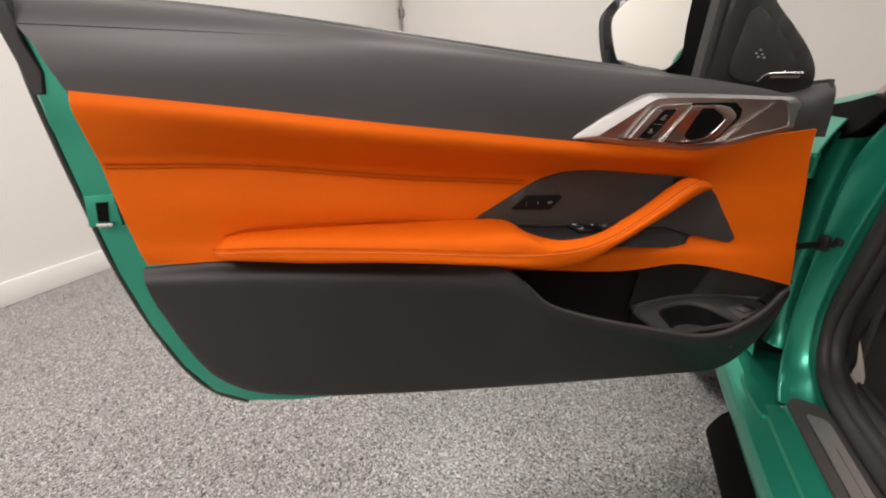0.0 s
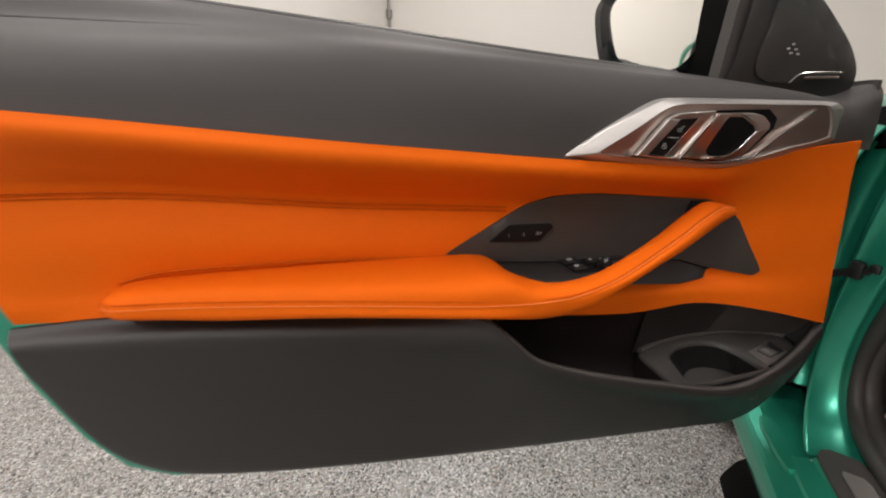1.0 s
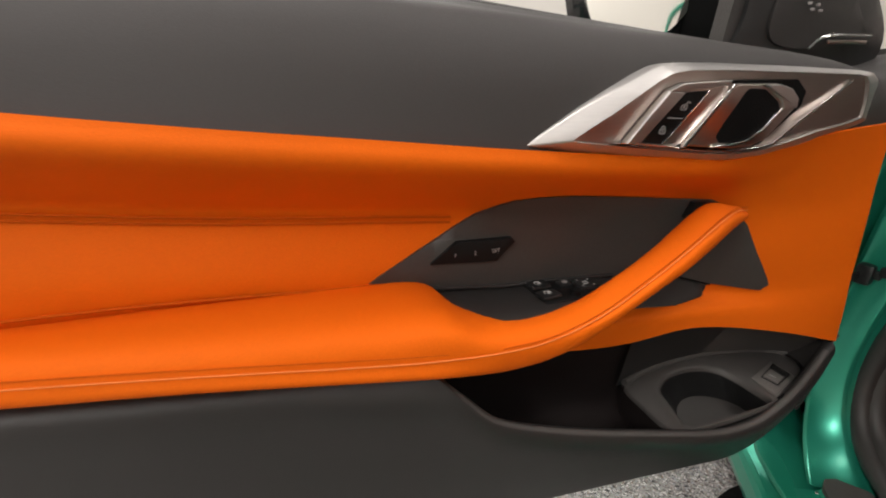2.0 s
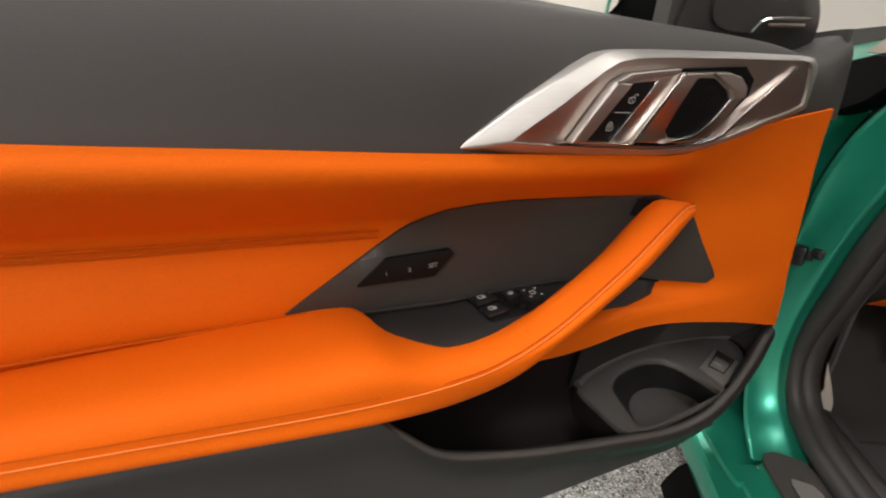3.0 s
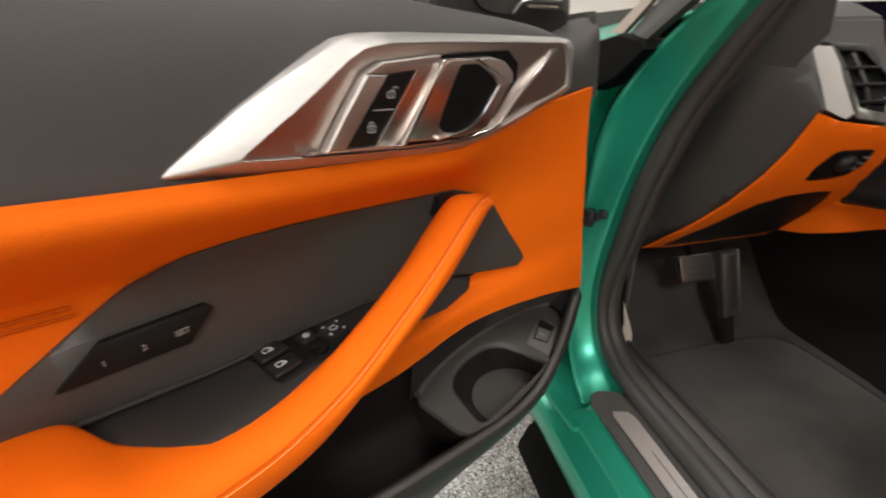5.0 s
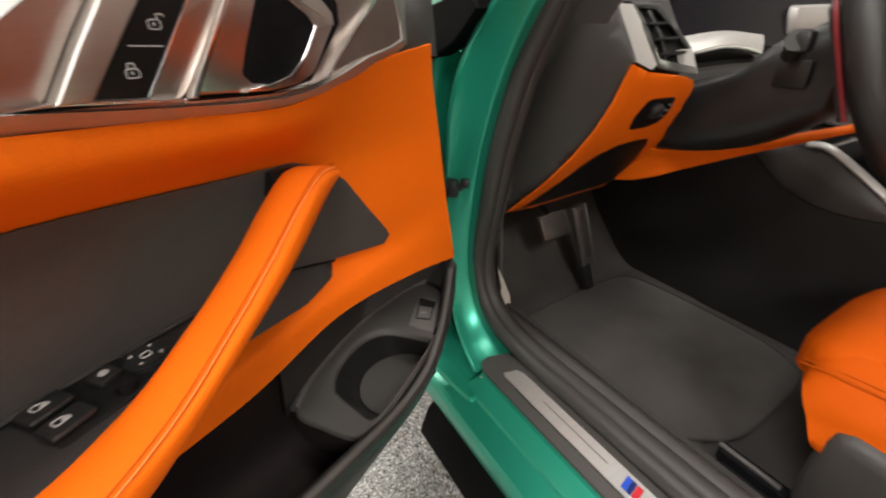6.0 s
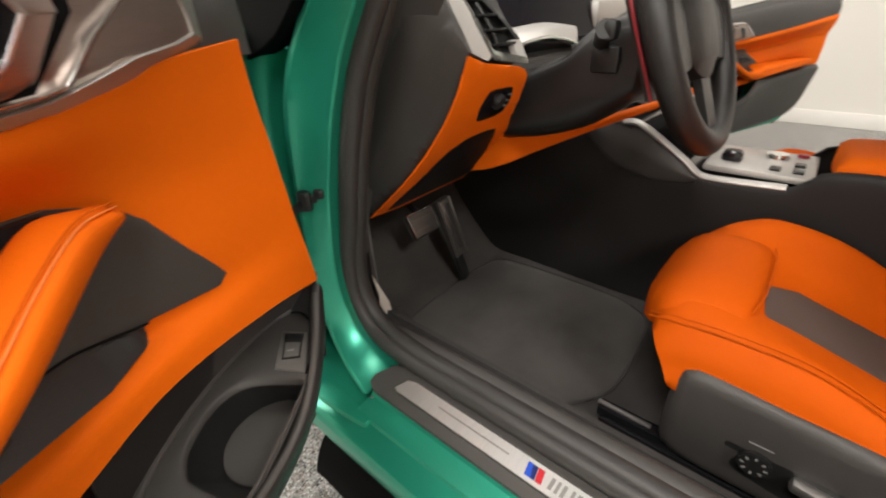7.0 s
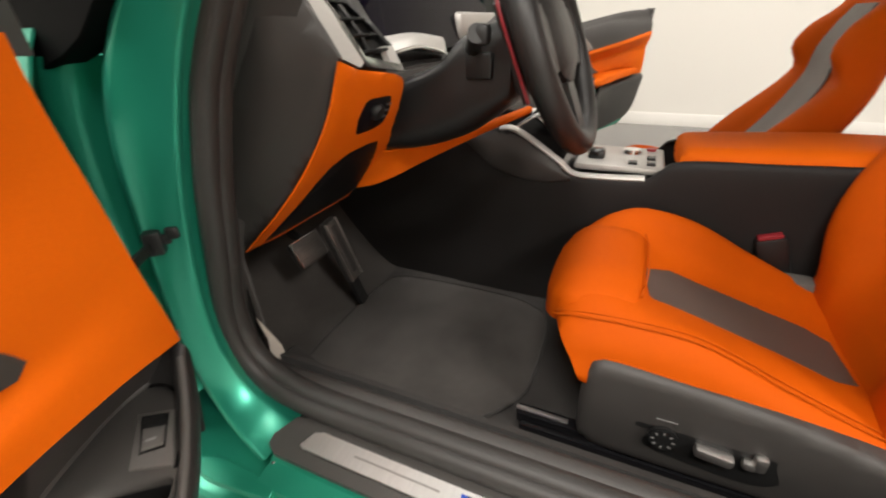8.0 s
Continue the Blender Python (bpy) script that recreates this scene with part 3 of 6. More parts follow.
# Armrest and pull handle: rings of five curves round one leather form.
ARM = [
    [(1.024, 0.742, 0.034), (1.003, 0.752, 0.028), (0.955, 0.7535, 0.025), (0.9, 0.753, 0.024), (0.79, 0.753, 0.024), (0.66, 0.751, 0.022), (0.612, 0.748, 0.028), (0.588, 0.738, 0.06), (0.544, 0.730, 0.08), (0.488, 0.733, 0.076), (0.44, 0.751, 0.072), (0.402, 0.772, 0.068), (0.365, 0.794, 0.06), (0.33, 0.807, 0.05), (0.3, 0.799, 0.04)],
    [(1.026, 0.747, 0.044), (1.003, 0.761, 0.046), (0.955, 0.764, 0.046), (0.9, 0.764, 0.046), (0.79, 0.763, 0.048), (0.66, 0.76, 0.048), (0.612, 0.755, 0.054), (0.585, 0.744, 0.078), (0.544, 0.738, 0.092), (0.4885, 0.7425, 0.088), (0.440, 0.7640, 0.083), (0.401, 0.786, 0.079), (0.365, 0.805, 0.071), (0.33, 0.814, 0.06), (0.298, 0.804, 0.046)],
    [(1.027, 0.747, 0.052), (1.003, 0.759, 0.070), (0.955, 0.762, 0.075), (0.9, 0.761, 0.078), (0.79, 0.757, 0.089), (0.66, 0.752, 0.1), (0.61, 0.751, 0.106), (0.577, 0.7395, 0.110), (0.537, 0.7375, 0.110), (0.486, 0.7430, 0.105), (0.441, 0.7635, 0.099), (0.403, 0.7865, 0.095), (0.367, 0.8065, 0.087), (0.3316, 0.8135, 0.075), (0.2935, 0.8065, 0.058)],
    [(1.027, 0.740, 0.056), (1.003, 0.747, 0.079), (0.955, 0.7475, 0.085), (0.9, 0.745, 0.089), (0.79, 0.74, 0.101), (0.66, 0.730, 0.112), (0.61, 0.727, 0.116), (0.565, 0.7255, 0.119), (0.522, 0.7285, 0.120), (0.476, 0.7425, 0.118), (0.435, 0.7635, 0.115), (0.400, 0.7825, 0.111), (0.364, 0.800, 0.103), (0.329, 0.808, 0.089), (0.290, 0.8005, 0.068)],
    [(1.025, 0.733, 0.052), (1.003, 0.735, 0.073), (0.955, 0.732, 0.079), (0.9, 0.7275, 0.084), (0.79, 0.724, 0.096), (0.66, 0.714, 0.108), (0.61, 0.71, 0.113), (0.556, 0.7045, 0.112), (0.508, 0.7145, 0.114), (0.463, 0.7345, 0.111), (0.425, 0.7545, 0.108), (0.390, 0.770, 0.103), (0.355, 0.7825, 0.092), (0.321, 0.791, 0.078), (0.287, 0.7925, 0.060)],
    [(1.023, 0.731, 0.036), (1.003, 0.730, 0.030), (0.955, 0.724, 0.028), (0.9, 0.717, 0.028), (0.79, 0.71, 0.028), (0.66, 0.698, 0.03), (0.61, 0.697, 0.05), (0.560, 0.701, 0.08), (0.512, 0.7125, 0.084), (0.466, 0.731, 0.081), (0.427, 0.751, 0.077), (0.392, 0.768, 0.071), (0.357, 0.7815, 0.062), (0.322, 0.790, 0.051), (0.290, 0.7925, 0.042)],
]
armrest = part("armrest", loft([row3(r) for r in ARM], 90, 6, closed=True, caps=True), ORANGE, door, "padded orange leather armrest running into a pull handle", 70)
stitch = []
for p, q in zip(ARM[3], ARM[2]):
    k = float(np.interp(p[0], (0.46, 0.62), (0.34, 0.0)))
    s, z, d = (1 - k) * np.array(p) + k * np.array(q)
    stitch.append((s, d + 0.0006 + 0.003 * k, z + 0.001 + 0.005 * k))
part("seam", tube(stitch, 0.00045, 90, 6), PALE_THREAD, armrest, "pale orange stitching")
# Darker lines that stand for the shadow beside the stitching.
part("seam", tube([(s, d - 0.0012, z + 0.0026) for s, d, z in stitch[7:]], 0.00055, 60, 6), THREAD_AND_SHADE, armrest)
part("seam", tube([(s, d - 0.0010, z + 0.006) for s, z, d in ARM[3][0:7]], 0.0005, 60, 6), THREAD_AND_SHADE, armrest)

# Dark tube painted as the shadow line where armrest meets panel.
part("fold_shade_line", tube([(s, 0.0355, z + 0.001) for s, z in ((1.015, 0.757), (0.97, 0.766), (0.87, 0.7665), (0.775, 0.7635), (0.70, 0.7595), (0.645, 0.7575))], 0.0013, 60, 6), THREAD_AND_SHADE, armrest)

# Switch shelf inside the armrest.
def shelf_z(s):
    return 0.7385 - 0.05 * max(0.0, 0.50 - s) + 0.10 * max(0.0, s - 0.53)


SHELF = [(0.622, 0.024), (0.606, 0.036), (0.588, 0.066), (0.555, 0.090), (0.52, 0.096), (0.47, 0.088), (0.42, 0.070), (0.385, 0.055), (0.385, 0.024)]
shelf = part("switch_panel", relief(SHELF, lambda s, d: shelf_z(s), 0.012, 0.02, 0.003, swap=lambda u, v, w: (u, v, w)), PLASTIC, door, "black window switch panel")


def on_shelf(s, d, lift=0.0):
    return Matrix.Translation((s, d, shelf_z(s) + lift))


part("ledge", tube([(s, 0.034, shelf_z(s) + 0.002) for s in (0.612, 0.57, 0.53, 0.49, 0.45, 0.41)], 0.002, 40, 8), PLASTIC, shelf)
TURN = pose(0, 0, 0, 0, 0, 6)
part("switch_well", rbox((-0.034, -0.020, -0.004), (0.018, 0.022, 0.0012), 0.003, m=on_shelf(0.493, 0.0535) @ TURN), MATT_BLACK, shelf)


def window_mark(m, owner):
    """A small car window sign: an outline with a slanted front."""
    part("marking", tube([m @ Vector(p) for p in ((-0.003, -0.0018, 0), (0.0029, -0.0018, 0), (0.0029, 0.0002, 0), (0.0005, 0.0021, 0), (-0.003, 0.0021, 0), (-0.003, -0.0018, 0))], 0.0005, 30, 6), MARK, owner)
    part("marking", rbox((0.0, -0.0014, -0.0003), (0.0027, 0.0002, 0.0005), 0, m=m), MARK, owner)


for s, d in ((0.500, 0.0435), (0.4995, 0.0630)):
    rocker = part("window_switch", rbox((-0.011, -0.0085, 0), (0.010, 0.0085, 0.0045), 0.0025, m=on_shelf(s, d) @ TURN @ pose(0, 0, 0, 6)), SWITCH, shelf)
    window_mark(on_shelf(s + 0.001, d, 0.0048) @ TURN @ pose(0, 0, 0, 6, 0, 180), rocker)
lock_key = part("window_lock", rbox((-0.0065, -0.0065, 0), (0.0065, 0.0065, 0.0055), 0.002, m=on_shelf(0.474, 0.047) @ TURN), SWITCH, shelf)
part("marking", disc(0.0026, 0.0026, 0.0006, on_shelf(0.474, 0.047, 0.0057), 16, 0.0001), MARK, lock_key)
dial = part("mirror_dial", disc(0.0125, 0.0115, 0.007, on_shelf(0.455, 0.0535, 0.003), 30, 0.001), SWITCH, shelf)
part("marking", tube([on_shelf(0.455, 0.0535, 0.0066) @ Vector(p) for p in ((-0.002, -0.002, 0), (0.002, -0.002, 0), (0.0024, 0.002, 0), (-0.002, 0.002, 0), (-0.002, -0.002, 0))], 0.0005, 20, 6), MARK, dial)
for a in range(4):
    part("marking", rbox((0.0070, -0.001, 0), (0.0088, 0.001, 0.0004), 0, m=on_shelf(0.455, 0.0535, 0.0066) @ pose(0, 0, 0, 0, 0, 45 + 90 * a)), MARK, dial)
part("knob", disc(0.0055, 0.005, 0.008, on_shelf(0.473, 0.066, 0.003), 20, 0.001), MATT_BLACK, shelf)

# Lower trim with the map pocket: rows from the rolled lip down to the bottom edge.
LIP = [(1.119, 0.722, 0.046), (1.03, 0.724, 0.046), (0.90, 0.714, 0.048), (0.76, 0.702, 0.056), (0.665, 0.6985, 0.066), (0.618, 0.691, 0.081), (0.592, 0.669, 0.093), (0.561, 0.640, 0.099), (0.51, 0.618, 0.101), (0.45, 0.598, 0.102), (0.375, 0.576, 0.102), (0.31, 0.557, 0.101), (0.265, 0.549, 0.100), (0.225, 0.5505, 0.098), (0.188, 0.556, 0.091), (0.155, 0.561, 0.082), (0.120, 0.569, 0.071), (0.090, 0.582, 0.061), (0.075, 0.592, 0.056), (0.066, 0.599, 0.055)]
EDGE = [(1.110, 0.662, 0.055), (1.092, 0.602, 0.053), (1.068, 0.550, 0.051), (1.036, 0.518, 0.05), (0.995, 0.499, 0.05), (0.94, 0.487, 0.05), (0.85, 0.474, 0.05), (0.70, 0.459, 0.05), (0.55, 0.446, 0.05), (0.40, 0.436, 0.05), (0.26, 0.428, 0.05), (0.18, 0.424, 0.05), (0.13, 0.445, 0.05), (0.088, 0.497, 0.052), (0.063, 0.565, 0.055)]
BREAK = [(1.116, 0.708, 0.060), (1.03, 0.704, 0.066), (0.90, 0.694, 0.069), (0.76, 0.680, 0.075), (0.68, 0.669, 0.084), (0.622, 0.659, 0.093), (0.590, 0.638, 0.101), (0.556, 0.613, 0.105), (0.51, 0.595, 0.107), (0.45, 0.578, 0.108), (0.375, 0.557, 0.107), (0.31, 0.539, 0.106), (0.265, 0.531, 0.104), (0.225, 0.532, 0.102), (0.185, 0.538, 0.096), (0.150, 0.544, 0.087), (0.112, 0.553, 0.076), (0.082, 0.567, 0.066), (0.068, 0.581, 0.060), (0.063, 0.590, 0.059)]


def between(a, b, k, bulge):
    p, q = spline(a, 24), spline(b, 24)
    m = p * (1 - k) + q * k
    m[:, 2] += bulge
    return [tuple(v) for v in m]


lower = part("lower_panel", loft([row3(r) for r in (
    [(s, z - 0.016, d - 0.012) for s, z, d in LIP],
    [(s, z - 0.003, d - 0.008) for s, z, d in LIP],
    LIP,
    [(s, z - 0.005, d + 0.005) for s, z, d in LIP],
    BREAK,
    between(BREAK, EDGE, 0.3, 0.002),
    between(BREAK, EDGE, 0.7, 0.002),
    EDGE,
    [(s, z - 0.002, d - 0.012) for s, z, d in EDGE],
)], 110, 4, 0.002), PLASTIC, door, "dark grey plastic lower door panel", 60)
# Thin lighter tube painted as the highlight along the lip.
part("lip_highlight", tube([(s, d - 0.0005, z - 0.0036) for s, z, d in LIP[5:-1]], 0.0045, 90, 10), PLASTIC_LIT, lower, "edge of the pocket lip, lighter for the highlight along it")
# The pocket behind the lip: back wall and floor in one lining.
POCKET = [
    [(0.67, 0.700, 0.044), (0.5, 0.672, 0.048), (0.40, 0.664, 0.052), (0.34, 0.664, 0.046), (0.30, 0.660, 0.020)],
    [(0.665, 0.680, 0.016), (0.5, 0.650, 0.012), (0.39, 0.640, 0.016), (0.34, 0.636, 0.014), (0.325, 0.634, 0.010)],
    [(0.655, 0.62, 0.002), (0.5, 0.595, -0.004), (0.39, 0.590, -0.002), (0.34, 0.589, -0.002), (0.325, 0.589, 0.000)],
    [(0.65, 0.56, 0.000), (0.5, 0.53, -0.006), (0.39, 0.52, -0.006), (0.33, 0.51, -0.004), (0.28, 0.50, -0.004)],
    [(0.64, 0.575, 0.035), (0.5, 0.525, 0.035), (0.39, 0.495, 0.035), (0.33, 0.485, 0.035), (0.28, 0.475, 0.035)],
    [(0.635, 0.60, 0.066), (0.5, 0.555, 0.068), (0.39, 0.525, 0.066), (0.33, 0.51, 0.064), (0.28, 0.50, 0.062)],
]
part("map_pocket", loft([row3(r) for r in POCKET], 60, 5, 0.002), LINING, lower, "lining of the map pocket, darkened for the shade in it", 60)


part("pocket_end", loft([row3(r) for r in ([(0.066, 0.594, 0.056), (0.062, 0.590, 0.03), (0.060, 0.58, -0.005)], [(0.070, 0.56, 0.058), (0.066, 0.55, 0.03), (0.066, 0.55, -0.005)], [(0.085, 0.49, 0.055), (0.085, 0.49, 0.03), (0.085, 0.49, -0.005)])], 12, 4, 0.003), PLASTIC, lower, "", 60)


def tray_z(s, d):
    return float(np.interp(s, (0.06, 0.107, 0.178, 0.25, 0.345), (0.547, 0.550, 0.558, 0.560, 0.557)))


TRAY = closed_spline([(0.345, 0.010), (0.308, -0.003), (0.255, -0.011), (0.205, -0.014), (0.145, -0.013), (0.095, -0.008), (0.066, 0.006), (0.069, 0.029), (0.093, 0.051), (0.137, 0.071), (0.188, 0.086), (0.235, 0.094), (0.285, 0.096), (0.325, 0.094), (0.343, 0.084), (0.347, 0.05)], 120)
HOLE = closed_spline([(0.301, 0.0265), (0.281, 0.0125), (0.250, 0.007), (0.222, 0.009), (0.203, 0.020), (0.195, 0.037), (0.191, 0.060), (0.189, 0.081), (0.196, 0.087), (0.235, 0.0905), (0.285, 0.0925), (0.312, 0.091), (0.319, 0.084), (0.314, 0.062), (0.308, 0.040)], 120)


def ring_at(a, b, n=120):
    """Two outlines sampled by the angle round the hole, so that rings between them do not twist."""
    mid = HOLE.mean(0)
    out = []
    for loop in (a, b):
        ang = np.arctan2(loop[:, 1] - mid[1], loop[:, 0] - mid[0])
        order = np.argsort(ang)
        ang, pts = ang[order], loop[order]
        at = np.linspace(-math.pi, math.pi, n, endpoint=False)
        out.append(np.stack([np.interp(at, ang, pts[:, k], period=2 * math.pi) for k in (0, 1)], 1))
    return out


outer, inner = ring_at(TRAY, HOLE)
rows = []
for k, lift in ((0.0, -0.006), (0.02, -0.0015), (0.06, 0.0), (0.5, 0.0), (0.86, 0.0), (0.94, -0.0012), (0.985, -0.004), (1.0, -0.009)):
    rows.append([(s, d, tray_z(s, d) + lift) for s, d in outer * (1 - k) + inner * k])
# The deck takes the lit copy of the plastic.
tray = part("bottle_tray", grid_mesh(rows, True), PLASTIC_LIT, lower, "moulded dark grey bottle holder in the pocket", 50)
# Raised wall that carries the tray up to the leather and the lip behind it.
BACK = [(0.352, 0.004, 0.0), (0.308, -0.006, 0.0), (0.255, -0.013, 0.0), (0.205, -0.016, 0.0), (0.145, -0.015, 0.0), (0.095, -0.010, 0.0), (0.062, 0.005, 0.0), (0.063, 0.030, 0.0), (0.090, 0.0545, 0.0), (0.135, 0.0745, 0.0), (0.186, 0.0885, 0.0)]
RISE = [(0.352, 0.018, 0.640), (0.308, 0.016, 0.646), (0.255, 0.018, 0.648), (0.205, 0.022, 0.642), (0.145, 0.032, 0.628), (0.095, 0.042, 0.616), (0.055, 0.050, 0.608), (0.056, 0.053, 0.604), (0.086, 0.057, 0.581), (0.138, 0.075, 0.5635), (0.184, 0.0885, 0.5575)]
base = [(s, d, tray_z(s, d) - 0.004) for s, d, _ in BACK]
def wall(part_of):
    a, b = np.array(RISE)[part_of], np.array(base)[part_of]
    return [[tuple(v) for v in a * k + b * (1 - k)] for k in (1.0, 0.62, 0.2, 0.0)]


# One moulding: its shaded and lit ends are painted in two greys.
part("tray_surround", loft(wall(slice(0, 4)), 60, 4, 0.001), PLASTIC, lower, "wall behind the bottle holder, in the shaded grey", 60)
part("pocket_corner", loft(wall(slice(3, 11)), 60, 4, 0.001), PLASTIC_LIT, lower, "moulded corner of the pocket, in the lit grey", 60)
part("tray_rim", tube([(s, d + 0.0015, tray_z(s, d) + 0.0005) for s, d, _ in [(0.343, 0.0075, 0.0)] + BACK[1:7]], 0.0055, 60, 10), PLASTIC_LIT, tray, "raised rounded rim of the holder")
part("tray_groove", tube([(s, d + 0.0005, tray_z(s, d) + 0.0005) for s, d in ((0.120, -0.010), (0.090, -0.006), (0.068, 0.007), (0.070, 0.029), (0.094, 0.0505), (0.138, 0.0705), (0.180, 0.083))], 0.0016, 50, 6), DARK, tray, "dark joint line round the holder")
FRONT = [(0.345, 0.006), (0.3465, 0.03), (0.3465, 0.055), (0.343, 0.084), (0.334, 0.094)]
# The shaded front of the holder is painted with the dark lining.
part("tray_front", loft([[(s, d, tray_z(s, d) - 0.003) for s, d in FRONT], [(s - 0.002, d * 0.9, tray_z(s, d) - 0.03) for s, d in FRONT], [(s - 0.006, d * 0.55, 0.505) for s, d in FRONT]], 24, 4, 0.002), LINING, tray, "front face of the holder, dark for its shade", 60)
CUP = np.array([(0.229 + 0.0515 * math.cos(a), 0.0585 + 0.047 * math.sin(a)) for a in np.linspace(-math.pi, math.pi, 120, endpoint=False)])
CUP[:, 1] = np.minimum(CUP[:, 1], 0.090)
rows = []
for k, lift in ((0.0, -0.008), (0.25, -0.020), (1.0, -0.050)):
    rows.append([(s, d, tray_z(s, d) + lift) for s, d in inner * (1 - k) + CUP * k])
# Black paints the shade inside the cup; its floor keeps the lit grey.
part("cup_wall", grid_mesh(rows, True), SWITCH, tray, "cup wall of the holder, black for the shade inside", 60)
part("cup_floor", slab([tuple(q) for q in CUP], lambda s, d: tray_z(s, d) - 0.048, 0.004, 0.001, swap=lambda u, v, w: (u, v, w)), PLASTIC_LIT, tray)


def tray_plate(name, outline, lift, thick, material, owner, edge=0.0015, label=""):
    return part(name, slab(outline, lambda s, d: tray_z(s, d) + lift, thick, edge, swap=lambda u, v, w: (u, v, w)), material, owner, label)


button = tray_plate("boot_button", [(0.178, 0.0455), (0.109, 0.0185), (0.1075, 0.0520), (0.179, 0.0805)], 0.0018, 0.005, BUTTON_GREY, tray, 0.0015, "grey boot button with a white mark")
tray_plate("button_well", [(0.163, 0.0465), (0.1145, 0.0255), (0.1125, 0.0490), (0.157, 0.0655)], 0.0026, 0.002, MATT_BLACK, button, 0.0005)
tray_plate("button_cap", [(0.1605, 0.0475), (0.1340, 0.0360), (0.1320, 0.0545), (0.1550, 0.0632)], 0.0050, 0.003, BUTTON_GREY, button, 0.0014)
tray_plate("button_slope", [(0.1340, 0.0355), (0.1170, 0.0285), (0.1150, 0.0478), (0.1320, 0.0545)], 0.0036, 0.002, SWITCH, button, 0.0008)
tray_plate("marking", [(0.1510, 0.0472), (0.1485, 0.0462), (0.1460, 0.0535), (0.1485, 0.0545)], 0.0054, 0.001, MARK, button, 0.0002)


# Satin metal bezel round the inner handle.
def bezel_depth(s, z):
    return 0.081 + 0.12 * (z - 0.895) - 0.2 * max(0.0, 0.26 - s) - 0.06 * max(0.0, s - 0.47)


BEZEL = [(0.5369, 0.8778), (0.5158, 0.8915), (0.4934, 0.9053), (0.4674, 0.9190), (0.4445, 0.9303), (0.4329, 0.9355), (0.4189, 0.9376), (0.3880, 0.9374), (0.3050, 0.9349), (0.1979, 0.9311), (0.1735, 0.9287), (0.1562, 0.9224), (0.1394, 0.8987), (0.1255, 0.8760), (0.1733, 0.8730), (0.2319, 0.8687), (0.2756, 0.8636), (0.3018, 0.8582), (0.3275, 0.8556), (0.3584, 0.8559), (0.4237, 0.8628), (0.4880, 0.8707)]
INNER = [(0.5015, 0.8825), (0.4846, 0.8935), (0.4675, 0.9041), (0.4512, 0.9152), (0.4369, 0.9248), (0.4262, 0.9300), (0.4105, 0.9320), (0.3702, 0.9317), (0.3141, 0.9302), (0.2221, 0.9278), (0.2068, 0.9258), (0.1973, 0.9200), (0.183, 0.9020), (0.1785, 0.8890), (0.2025, 0.8845), (0.2563, 0.8799), (0.2864, 0.8720), (0.3132, 0.8660), (0.3423, 0.8644), (0.3747, 0.8666), (0.431, 0.8733), (0.4696, 0.8784)]


def rounded(points, k=0.15, n=4):
    """The outline with its corners cut into short arcs."""
    out = []
    p = [Vector(q) for q in points]
    for i, q in enumerate(p):
        a, b = p[i - 1], p[(i + 1) % len(p)]
        u, v = q.lerp(a, k), q.lerp(b, k)
        for t in np.linspace(0, 1, n):
            out.append(tuple((1 - t) ** 2 * u + 2 * t * (1 - t) * q + t * t * v))
    return out


def rimmed(outer, inner, profile, depth):
    """A dished plate: rings blended from outer to inner, at the depths of the profile, and a flat floor."""
    a, b = np.array(rounded(outer)), np.array(rounded(inner))
    rows = []
    for k, lift in profile:
        ring = a * (1 - k) + b * k
        rows.append([(s, depth(s, z) + lift, z) for s, z in ring])
    bm = grid_mesh(rows, True)
    bm.verts.ensure_lookup_table()
    n = len(a)
    bm.faces.new([bm.verts[(len(rows) - 1) * n + j] for j in range(n)])
    bmesh.ops.recalc_face_normals(bm, faces=bm.faces)
    return bm


bezel = part("handle_bezel", rimmed(BEZEL, INNER, ((0.0, -0.022), (0.0, -0.0090), (0.04, -0.0078), (0.10, -0.0070), (0.92, 0.0016), (0.97, 0.0020), (1.0, 0.0016), (1.015, -0.0012), (1.02, -0.0014)), bezel_depth), SATIN, door, "satin metal bezel round the inner door handle", 40)


def plate(name, outline, lift, thick, material, owner, edge=0.0015, label=""):
    return part(name, slab(outline, lambda s, z: bezel_depth(s, z) + lift, thick, edge), material, owner, label)


plate("recess", rounded(INNER), -0.0006, 0.002, TINTED_CHROME, bezel, 0.0012, "satin recess of the bezel, browned for what it reflects")
# Flat black plate for the shade in the gap round the lever.
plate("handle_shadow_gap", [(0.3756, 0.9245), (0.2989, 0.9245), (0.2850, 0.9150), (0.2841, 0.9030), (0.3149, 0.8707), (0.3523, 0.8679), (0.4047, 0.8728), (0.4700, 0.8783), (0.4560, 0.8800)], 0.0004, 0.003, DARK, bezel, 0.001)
lock = plate("lock_frame", rounded([(0.4555, 0.8795), (0.4425, 0.8992), (0.4294, 0.9175), (0.4185, 0.9224), (0.3756, 0.9240), (0.3715, 0.9213), (0.4058, 0.8737)], 0.12), 0.0050, 0.008, TINTED_CHROME, bezel, 0.0020, "dark satin lock switch frame")
plate("chrome_bevel", [(0.4590, 0.8790), (0.4445, 0.8993), (0.4302, 0.9178), (0.4152, 0.9164), (0.4455, 0.8788)], 0.0074, 0.007, SATIN, lock, 0.0022, "bright satin bevel of the lock switch")
plate("chrome_edge", [(0.4298, 0.9180), (0.4188, 0.9230), (0.3750, 0.9247), (0.3752, 0.9208), (0.4093, 0.9186), (0.4155, 0.9166)], 0.0074, 0.007, SATIN, lock, 0.0010)
